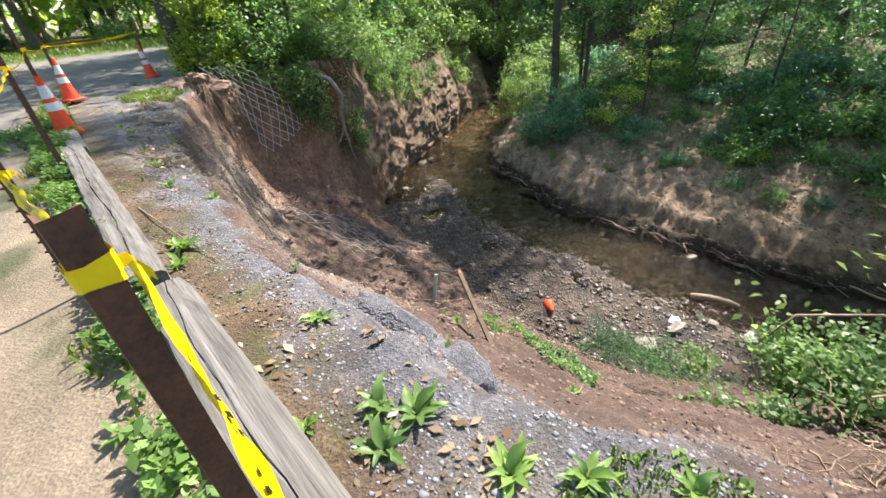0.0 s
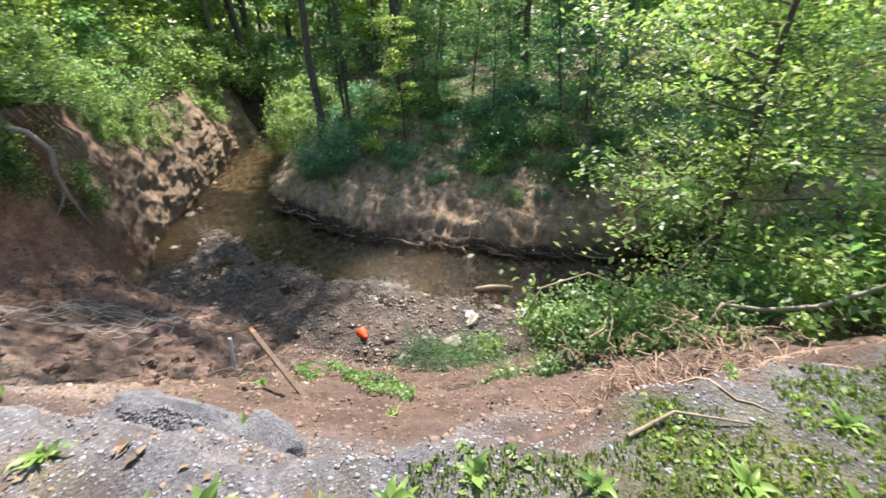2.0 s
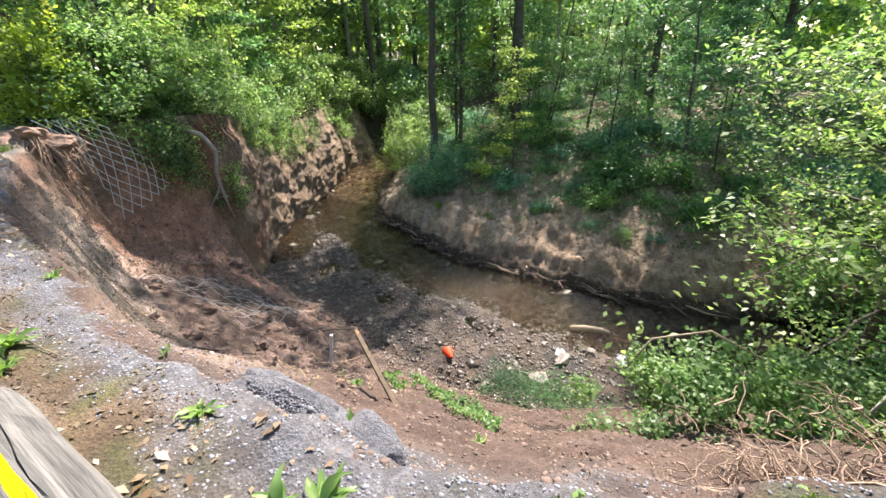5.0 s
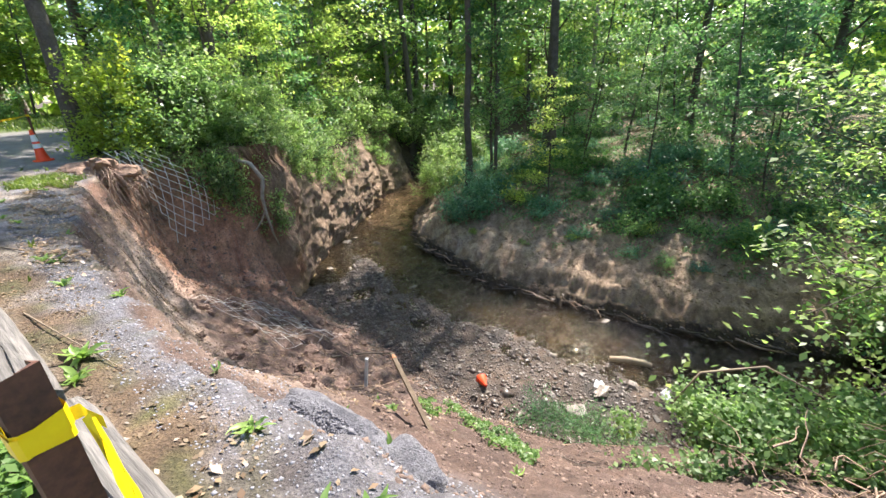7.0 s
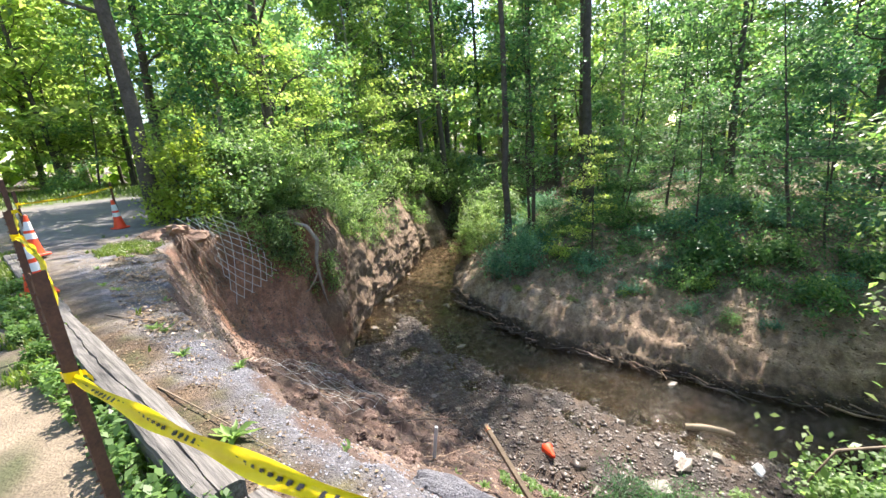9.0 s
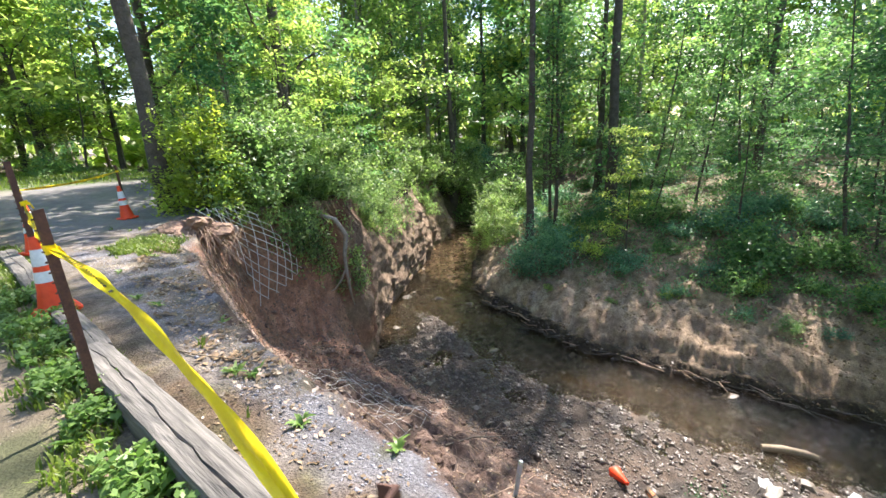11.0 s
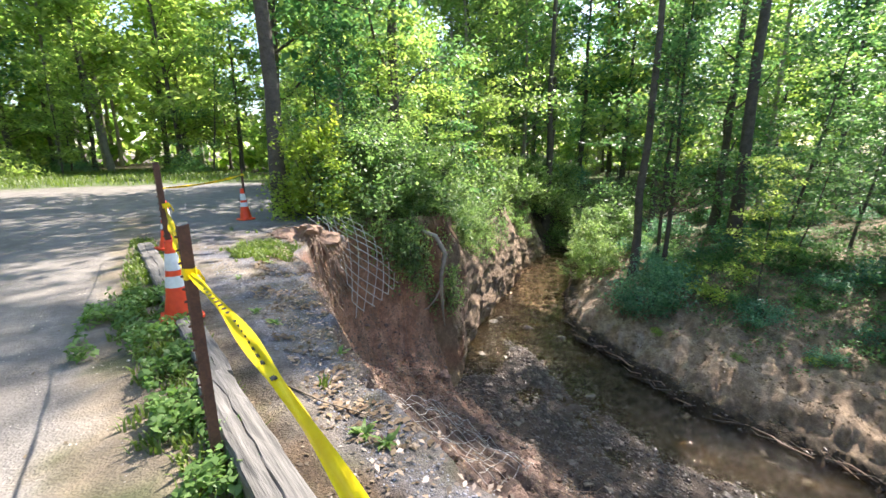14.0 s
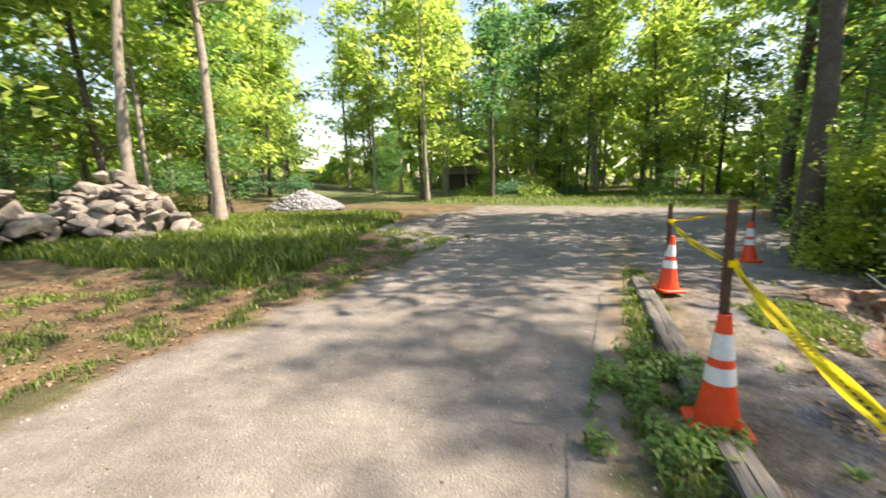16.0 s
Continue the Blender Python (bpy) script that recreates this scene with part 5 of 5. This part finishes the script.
gr = np.random.default_rng(139)
ga, gd = gr.uniform(0, 6.28, 1500), np.sqrt(gr.uniform(0, 1, 1500))
crust = np.array([tuple(slab.matrix_world @ Vector((0.46 * d * math.cos(a), 0.12 * d * math.sin(a), 0.07 * math.sqrt(1 - d ** 3)))) for a, d in zip(ga, gd)])
pebbles("slab_gravel", "loose grey gravel on the broken slab", crust, 0.008, GRIT, 140)


def litter(name, label, places, size, material, seed, flat=1.0, category="leaf litter"):
    r = np.random.default_rng(seed)
    if flat < 1:
        places = places + np.stack((np.zeros(len(places)), np.zeros(len(places)), r.uniform(-0.03, 0.09, len(places))), 1)
    v, f = leaves(places, size, r, flat)
    tagged(new(name, mesh_of(name, v, f, material)), label, category, kind="stuff")


def blades(name, label, places, tall, seed, material=None, wide=0.006):
    """Grass: each blade a narrow bent strip."""
    r = np.random.default_rng(seed)
    n = len(places)
    a = r.uniform(0, 6.28, n)
    h = tall * r.uniform(0.5, 1.4, n)
    d = np.stack((np.cos(a), np.sin(a), np.zeros(n)), 1)
    s = np.stack((-np.sin(a), np.cos(a), np.zeros(n)), 1) * wide * r.uniform(0.6, 1.5, n)[:, None]
    up = np.array([0, 0, 1.0])
    p = np.asarray(places)
    m = p + up * (h * 0.6)[:, None] + d * (h * 0.2)[:, None]
    e = p + up * (h * 0.85)[:, None] + d * (h * 0.6)[:, None]
    v = np.stack((p - s, p + s, m + s * 0.8, m - s * 0.8, e), 1).reshape(-1, 3)
    k = np.arange(n) * 5
    f = np.concatenate((np.stack((k, k + 1, k + 2), 1), np.stack((k, k + 2, k + 3), 1), np.stack((k + 3, k + 2, k + 4), 1)))
    tagged(new(name, mesh_of(name, v, f, material or GRASS_M)), label, "grass", kind="stuff")


litter("leaf_litter", "dry brown leaves on the bank and the verge", np.vstack((
    sown(3500, 0.6, 3.2, -2.5, 5, lambda x, y, l, t, f: (np.abs(l) < 0.7) & (wobble(x, y, 1.1, 37) > -0.1), 141, 0.012),
    sown(90, 0.6, 1.3, -7.5, -5.8, lambda x, y, l, t, f: (l < 0) & (wobble(x, y, 0.8, 38) > 0.1), 142, 0.012),
    sown(6000, 11, 24, -10, 9, lambda x, y, l, t, f: f > 0.6, 143, 0.015),
    sown(4500, -9, -4.2, -3, 6, lambda x, y, l, t, f: (x < -4.4) & (wobble(x, y, 1.6, 21) < 0.35), 144, 0.015),
    sown(2000, 1.5, 7, -4.5, 4, lambda x, y, l, t, f: (l > 0.3) & (t < 0), 145, 0.02))), 0.052, LITTER_M, 146)
blades("grass", "green grass along the track, verge and bank", np.vstack((
    sown(5000, -0.5, 0.35, -7.5, 4.6, lambda x, y, l, t, f: (x + 0.07 * y < 0.12) & (x + 0.07 * y > -0.42 + 0.32 * smooth(-1.5, -4.5, y) + 0.2 * wobble(x, y, 0.9, 39)) & (wobble(x, y, 0.7, 40) > -0.2), 151),
    sown(3000, 0.3, 2.0, -4, 5, lambda x, y, l, t, f: (l < -0.1) & ((wobble(x, y, 1.7, 51) > 0.85) | (np.hypot(x - 1.25, (y - 2.6) * 0.8) < 0.5 + 0.25 * wobble(x, y, 0.5, 52))), 152),
    sown(15000, -8, -4.1, -3.5, 8, lambda x, y, l, t, f: (x < -4.4 + 0.3 * wobble(x, y, 1.2, 43)) & (wobble(x, y, 1.6, 21) > 0.1), 154))), 0.075, 155)
litter("track_debris", "small dark leaves and bits of bark on the dirt track", np.vstack((
    sown(420, -4.2, -0.3, -3, 8, lambda x, y, l, t, f: x > -4, 189, 0.006),
    sown(900, 0.2, 1.6, -8.2, -1.5, lambda x, y, l, t, f: (l < 0) & (np.abs(x - 1.14 + 0.11 * (y + 8.2)) < 0.25) & (wobble(x, y, 0.7, 59) > -0.2), 190, 0.006))), 0.028, LITTER_M, 191)
blades("short_grass", "short sparse grass and moss in the grey gravel", sown(26000, 0.9, 3.4, -11, -6.9, lambda x, y, l, t, f: (l < -0.05) & (wobble(x, y, 1.1, 42) + 0.8 * wobble(x, y, 0.27, 60) > -0.35), 153), 0.024, 159, wide=0.004)
blades("tall_grass", "tall green grass in front of the rock piles", np.vstack((
    sown(26000, -17, -5.5, 1.5, 13, lambda x, y, l, t, f: (x < -5.6 - 0.35 * (y - 3)) & (wobble(x, y, 3.2, 44) > -0.35), 156),
    sown(12000, -14, 6, 19, 46, lambda x, y, l, t, f: y + 0.12 * x > 21, 157))), 0.26, 158, wide=0.014)
litter("gravel_weeds", "small low green weeds spread through the grey gravel", sown(1500, 1.0, 3.6, -11, -6.9, lambda x, y, l, t, f: (l < -0.02) & (wobble(x, y, 1.1, 42) + 0.6 * wobble(x, y, 0.27, 60) > 0.25), 163, 0.008), 0.032, LEAF_WEED, 193, 1.0, "weeds")
litter("ground_ivy", "dense low green weeds along the timber", np.vstack((
    sown(2600, -0.7, 0.25, -0.7, 1.2, lambda x, y, l, t, f: (x + 0.07 * y < 0.12) & (wobble(x, y, 0.8, 45) > -0.1) & (np.hypot(x + 0.2, y - 0.2) < 0.72 + 0.3 * wobble(x, y, 0.5, 50)), 161, 0.05),
    sown(5200, -0.6, 0.5, -6.6, -0.7, lambda x, y, l, t, f: (x + 0.09 * y < 0.02) & (x + 0.09 * y > -0.36 + 0.14 * smooth(-1.5, -5.5, y)) & (wobble(x, y, 0.9, 46) > -0.05), 162, 0.05),
    sown(1800, 3.0, 5.5, -5.8, -3.0, lambda x, y, l, t, f: (wobble(x, y, 1.3, 48) > 0.15) & (np.abs(x - 3.9 - 0.5 * (y + 4.5)) < 0.5), 164, 0.05),
    sown(300, 11.5, 22, -8, 9, lambda x, y, l, t, f: (f > 1.6) & (wobble(x, y, 2.0, 49) > 0.45), 165, 0.08))), 0.05, LEAF_WEED, 166, 0.6, "weeds")


litter("bank_weeds", "patchy green undergrowth on the shaded far bank", np.vstack((
    sown(30000, 11.2, 24, -12, 10, lambda x, y, l, t, f: (f > 1.2) & (wobble(x, y, 2.0, 49) + 0.22 * f > 0.75), 167, 0.12),
    sown(2500, 2.5, 16, 4.5, 16, lambda x, y, l, t, f: (l < -0.1) & (x > 2.8 + 0.12 * (y - 5)), 168, 0.12))), 0.085, LEAF_TREE, 169, 0.5, "undergrowth")

def twigs(name, label, places, length, thick, material, seed, stand_up=0.25):
    """Thin dry sticks strewn about, each a three-sided bent rod, in one mesh."""
    r = np.random.default_rng(seed)
    pieces = []
    for x, y, z in places:
        a, L = r.uniform(0, 6.28), length * r.uniform(0.4, 1.6)
        d = np.array([math.cos(a), math.sin(a), 0]) * L
        q = [np.array([x, y, 0]) + d * (k - 0.5) + r.normal(0, 0.06 * L, 3) for k in (0, 0.33, 0.66, 1)]
        lift = r.uniform(0, stand_up) * L
        for k, p in enumerate(q):
            p[2] = ground_z(p[0], p[1]) + 0.01 + lift * (k % 2) * r.random()
        pieces.append(tube(q, np.linspace(thick, thick * 0.4, 4) * r.uniform(0.5, 1.5), 3))
    v, f = joined(pieces)
    tagged(new(name, mesh_of(name, v, f, material)), label, "twigs", kind="stuff")


twigs("slip_twigs", "dry twigs and root ends strewn over the slipped earth", sown(650, 1.6, 6.2, -4.2, 4.6, lambda x, y, l, t, f: (l > 0.4) & (t < 0.4) & (wobble(x, y, 1.5, 71) > -0.3), 301), 0.42, 0.006, ROOT_M, 302)
twigs("dark_twigs", "dark wet sticks caught on the creek bed and slip foot", sown(220, 3.5, 10.5, -6.5, 5.0, lambda x, y, l, t, f: (l > 1.5) & (f < -0.3), 303), 0.5, 0.008, BARK, 304, 0.1)
twigs("pit_roots", "fine broken roots sticking out of the clay scarp", sown(230, 1.2, 5.4, -1.0, 5.0, lambda x, y, l, t, f: (l > 0.0) & (l < 1.0), 305), 0.2, 0.004, ROOT_M, 306, 0.5)
litter("pale_litter", "pale dry leaves lying along the broken lip", sown(1300, 0.5, 3.0, -3.4, 4.6, lambda x, y, l, t, f: (np.abs(l + 0.05) < 0.4) & (wobble(x, y, 0.9, 72) > -0.2), 307, 0.012), 0.038, PALE_LITTER, 308, 0.9)

# ---- broad-leaved weeds, each one a plant ----
def dock(seed, count, leaf, label):
    """A rosette of broad leaves with a mid fold."""
    r = np.random.default_rng(seed)
    e = tagged(new("weed_plant"), label, "plant", "broad-leaved weeds")
    for k in range(count):
        a = k * 2.4 + r.uniform(-0.8, 0.8)
        curl = r.normal(0, 0.45)
        L = leaf * r.uniform(0.4, 1.3)
        rise = r.uniform(0.45, 1.3)
        rows = []
        for s in np.linspace(0, 1, 6):
            w = L * 0.145 * math.sin(math.pi * min(1, s ** 0.75 * 0.96 + 0.04)) + 0.003
            out = 0.015 + L * s * math.cos(rise * (1 - 0.5 * s))
            z = 0.01 + L * (math.sin(rise) * s - 0.35 * s * s)
            b = a + curl * s
            w *= 1 + 0.18 * math.sin(s * 11 + k)
            c = np.array([out * math.cos(b), out * math.sin(b), z + 0.012 * math.sin(s * 8 + k)])
            side = np.array([-math.sin(b), math.cos(b), 0.25 * math.sin(k * 1.7)])
            up = np.array([0, 0, (0.1 + 0.25 * (k % 3)) * w])
            rows += [c - side * w + up, c, c + side * w + up]
        f = [(i * 3 + j, i * 3 + j + 1, i * 3 + j + 4, i * 3 + j + 3) for i in range(5) for j in range(2)]
        attach("leaf", smooth_all(mesh_of("leaf", rows, np.array(f), LEAF_WEED)), e)
    return e


docks = [dock(171, 16, 0.20, "bright green broad-leaved weed growing in gravel"), dock(172, 9, 0.16, "small green rosette weed in gravel"), dock(173, 20, 0.25, "tall bright green dock plant at the path edge")]
SPOTS = [(0.66, -4.5, 2, 1.0), (0.60, -4.75, 0, 0.9), (0.75, -3.1, 0, 0.8), (1.06, -5.66, 1, 1.1), (1.58, -5.36, 0, 0.8), (1.72, -5.7, 0, 0.9), (1.1, -6.41, 2, 0.9),
         (0.94, -6.46, 2, 0.8), (1.02, -6.3, 0, 1.0), (0.77, -6.24, 0, 0.7), (1.36, -6.93, 2, 0.7), (1.19, -6.78, 2, 0.8), (1.55, -7.15, 0, 1.0), (0.59, -5.91, 1, 0.9), (0.29, -5.88, 0, 0.8),
         (0.2, -5.2, 1, 1.0), (1.22, -4.6, 1, 0.9), (1.0, -3.6, 0, 0.7), (0.73, -2.26, 2, 0.7), (0.79, -2.4, 0, 0.9), (1.0, -1.16, 1, 1.0), (0.57, -0.2, 0, 0.7), (0.68, -0.5, 1, 1.1),
         (1.82, -7.94, 2, 0.9), (1.81, -8.2, 0, 1.1), (1.65, -7.51, 0, 1.0), (2.2, -8.3, 2, 0.8), (2.6, -8.9, 2, 1.1), (2.72, -9.2, 2, 1.2), (1.4, -8.0, 0, 0.9), (2.4, -8.0, 1, 1.0),
         (0.64, 1.11, 1, 0.9), (1.14, 1.75, 1, 1.0), (-0.33, 0.45, 2, 0.7), (-0.2, 0.2, 0, 0.9), (0.0, -0.45, 2, 0.7), (-0.16, -1.7, 2, 0.8), (-0.05, -1.1, 0, 1.0), (-0.1, -2.4, 2, 0.8), (0.0, -3.0, 0, 1.0),
         (2.9, -4.2, 0, 0.9), (2.4, -4.0, 1, 0.8), (3.3, -3.4, 0, 0.9), (1.9, -4.9, 0, 0.7), (2.7, -6.0, 1, 0.9), (0.3, -4.2, 2, 0.7), (0.25, -3.6, 0, 0.9), (0.1, -2.0, 2, 0.7), (3.9, -4.4, 2, 1.0), (4.4, -4.0, 2, 0.9)]
for k, (x, y, kind_, s) in enumerate(SPOTS):
    o = docks[kind_] if [q[2] for q in SPOTS[:k]].count(kind_) == 0 else copy_thing(docks[kind_], Matrix.Identity(4))
    stand(o, x, y, k * 1.3, s * (0.36 if y < -7 else 0.5), 0.0)


# ---- the clearing: rock piles, gravel heap, far house ----
def rock_pile(spots, seed, label, group):
    r = np.random.default_rng(seed)
    protos = [stone("boulder", (0.30, 0.22, 0.16), ROCK, seed + q) for q in range(5)]
    for k, (x, y, z, s) in enumerate(spots):
        o = protos[k] if k < 5 else copy_thing(protos[k % 5], Matrix.Identity(4))
        tagged(o, label, "rock", group)
        o.matrix_world = Matrix.Translation((x, y, ground_z(x, y) + z)) @ Euler(tuple(r.uniform(-0.5, 0.5, 2)) + (r.uniform(0, 6.28),)).to_matrix().to_4x4()
        o.scale = (s, s * r.uniform(0.8, 1.2), s * r.uniform(0.8, 1.2))


def heap(cx, cy, rx, ry, tall, n, smin, smax, seed):
    r = np.random.default_rng(seed)
    out = []
    for k in range(n):
        a, d = r.uniform(0, 6.28), math.sqrt(r.uniform(0, 1))
        out.append((cx + rx * d * math.cos(a), cy + ry * d * math.sin(a), tall * (1 - d) ** 0.9 * r.uniform(0.75, 1.0) + 0.05, r.uniform(smin, smax)))
    return out


core = tagged(lump("rubble_core", (1.2, 1.0, 1.1), ROCK, 60, rough=0.3), "heaped grey rubble under the loose rocks", "rubble", "rock pile core")
core.location = (-14.4, 4.8, ground_z(-14.4, 4.8))
rock_pile(heap(-14.4, 4.8, 2.2, 1.9, 2.1, 190, 0.7, 1.5, 62), 61, "angular grey rock in a heaped pile by the grass", "heaped rocks")
rock_pile(heap(-13.9, 1.6, 1.5, 1.2, 1.7, 44, 1.3, 2.6, 64), 66, "large pale angular boulder stacked by the grass", "stacked boulders")
hr = np.random.default_rng(181)
hd, ha = np.sqrt(hr.uniform(0, 1, 6000)), hr.uniform(0, 6.28, 6000)
hx, hy = -18.0 + 2.5 * hd * np.cos(ha), 16.8 + 1.9 * hd * np.sin(ha)
mound = tagged(lump("gravel_mound", (2.5, 1.9, 1.3), GRAVEL_M, 70, rough=0.1, detail=4), "low heap of grey crushed stone in the clearing", "gravel heap")
mound.matrix_world = Matrix.Translation((-18.0, 16.8, ground_z(-18, 16.8) - 0.15)) @ Matrix.Diagonal((0.45, 0.45, 0.5, 1))
pebbles("heap_stones", "loose crushed stones on the gravel heap", np.stack((hx, hy, ground_z(-18, 16.8) + 1.1 * np.maximum(1 - hd, 0) ** 0.85 + 0.02), 1), 0.085, CHIPS, 182)


def small_house(x, y):
    e = tagged(new("far_house"), "small dark wooden shelter with a grey roof among trees", "house")
    bm = bmesh.new()
    bmesh.ops.create_cube(bm, size=1, matrix=Matrix.Translation((0, 0, 1.2)) @ Matrix.Diagonal((5, 3.5, 2.4, 1)))
    part("wall", bm, BARK, e)
    for sgn in (-1, 1):
        bm = bmesh.new()
        bmesh.ops.create_cube(bm, size=1, matrix=Matrix.Translation((0, sgn * 1.05, 2.95)) @ Matrix.Rotation(-sgn * 0.5, 4, "X") @ Matrix.Diagonal((5.8, 2.7, 0.1, 1)))
        part("roof", bm, BARK, e, "grey shingled roof slope")
    bm = bmesh.new()
    bmesh.ops.create_cube(bm, size=1, matrix=Matrix.Translation((0.4, -1.76, 1.0)) @ Matrix.Diagonal((1.0, 0.06, 2.0, 1)))
    part("door", bm, BLACK, e, "dark open doorway")
    e.matrix_world = Matrix.Translation((x, y, ground_z(x, y))) @ Matrix.Rotation(0.3, 4, "Z")


small_house(-23.5, 59.0)


# ---- fallen sticks, root tangle ----
for k, (pts, rad, mat) in enumerate((
        ([(2.5, -2.9, 0), (3.4, -2.2, 0), (4.4, -1.9, 0), (5.2, -1.6, 0)], 0.016, ROOT_M), ([(2.2, -1.4, 0), (3.0, -1.6, 0), (3.6, -1.4, 0)], 0.014, BARK),
        ([(4.2, -0.6, 0), (5.2, -0.4, 0), (6.1, -0.8, 0)], 0.025, BARK), ([(3.0, 0.6, 0), (3.8, 0.2, 0), (4.6, 0.5, 0)], 0.015, ROOT_M), ([(1.9, -7.6, 0), (2.05, -7.75, 0), (2.1, -8.0, 0)], 0.01, WOOD),
        ([(0.5, -3.6, 0), (0.62, -4.2, 0), (0.8, -4.8, 0)], 0.006, WOOD), ([(1.4, -3.3, 0), (1.9, -2.9, 0), (2.5, -2.7, 0)], 0.012, ROOT_M), ([(5.0, 1.8, 0), (5.6, 1.2, 0), (6.2, 0.9, 0)], 0.02, BARK),
        ([(5.2, -5.0, 0), (6.0, -5.6, 0), (6.8, -6.4, 0)], 0.015, ROOT_M), ([(0.45, -1.5, 0), (0.62, -1.9, 0), (0.9, -2.2, 0)], 0.007, WOOD))):
    ln = [(x, y, ground_z(x, y) + rad + 0.02 * (q % 2)) for q, (x, y, _) in enumerate(pts)]
    root_log("fallen_branch", "dry fallen branch lying on the eroded slope", ln, np.linspace(rad, rad * 0.35, len(ln)), mat)


def tangle(x, y, seed, n=130, size=0.45):
    """A mat of dry roots laid bare at the edge."""
    r = np.random.default_rng(seed)
    e = tagged(new("root_tangle"), "tangle of dry exposed reddish roots at the bank edge", "roots", "root tangles")
    z0 = ground_z(x, y)
    for k in range(n):
        p = [np.array([x + r.normal(0, size * 0.5), y + r.normal(0, size * 0.5), z0 + r.uniform(-0.05, 0.2)])]
        d = np.array([r.normal(0.3, 0.6), r.normal(-0.1, 0.6), r.uniform(-0.4, 0.2)])
        for q in range(7):
            d = d + r.normal(0, 0.45, 3) * np.array([1, 1, 0.7]) + np.array([0.05, 0, -0.14])
            d = d / np.linalg.norm(d)
            p.append(p[-1] + d * 0.06)
        for q in p:
            q[2] = max(q[2], ground_z(q[0], q[1]) + 0.005)
        v, f = tube(p, np.linspace(0.006, 0.002, 8) * r.uniform(0.5, 1.4), 3)
        attach("root_strand", mesh_of("root_strand", v, f, ROOT_M), e)


tangle(3.0, -7.75, 191)
tangle(3.35, -8.35, 192)
tangle(4.3, 3.6, 193, 60, 0.9)
tangle(5.0, 3.2, 194, 40, 0.8)
tangle(3.3, 2.9, 195, 50, 0.8)
tangle(7.2, 5.6, 196, 36, 0.6)
root_log("dead_branch", "pale dead branch arching over the water's edge", [(5.5, -8.65, -2.9), (5.55, -8.72, -2.2), (5.6, -8.8, -1.86), (5.6, -9.2, -1.84), (5.6, -9.64, -1.68), (5.6, -10.35, -1.07), (5.8, -11.2, -0.5)], [0.012, 0.018, 0.022, 0.026, 0.028, 0.024, 0.014], BARK_PALE)
root_log("dead_branch", "thin pale arched dead twig above the shrub", [(4.9, -6.6, -2.2), (5.0, -6.8, -1.7), (5.2, -7.3, -1.5), (5.3, -7.8, -1.7)], [0.013, 0.012, 0.01, 0.006], WOOD)
br = np.random.default_rng(201)
for k, (x0, y0, z0) in enumerate(sown(60, 10.3, 12.5, -7.5, 5.5, lambda x, y, l, t, f: np.abs(f - 0.12) < 0.14, 202)):
    wander = br.normal(0, 0.12, (4, 3)) * np.array([1.0, 0.5, 0.4])
    line = [np.array([x0 - 0.05, y0 - 0.6 + 0.4 * q, WATER + 0.1 + 0.08 * br.random()]) + wander[q] for q in range(4)]
    root_log("bank_root", "dark root laid bare under the far bank", line, np.array([0.008, 0.020, 0.018, 0.008]) * br.uniform(0.5, 1.7), BARK if k % 3 else ROOT_M)


def root_fringe(seed, x0, x1, y0, y1):
    """Fine roots that hang from the broken turf down a face."""
    r = np.random.default_rng(seed)
    e = tagged(new("root_fringe"), "fringe of fine dry roots hanging down the cliff", "roots", "root fringes")
    for x, y, z in sown(46, x0, x1, y0, y1, lambda x, y, l, t, f: np.abs(l - 0.08) < 0.12, seed):
        p = [np.array([x, y, z + 0.05])]
        for q in range(6):
            g = p[-1] + np.array([r.normal(0.03, 0.06), r.normal(-0.05, 0.06), -r.uniform(0.1, 0.35)])
            g[2] = max(g[2], ground_z(g[0], g[1]) + 0.01)
            p.append(g)
        v, f = tube(p, np.linspace(0.012, 0.003, 7), 4)
        attach("root_strand", mesh_of("root_strand", v, f, ROOT_M), e)


root_fringe(211, 5.6, 9.0, 4.4, 7.8)
root_fringe(212, 8.5, 13.5, 7.0, 11.0)
root_fringe(213, 2.0, 3.0, 3.0, 4.6)
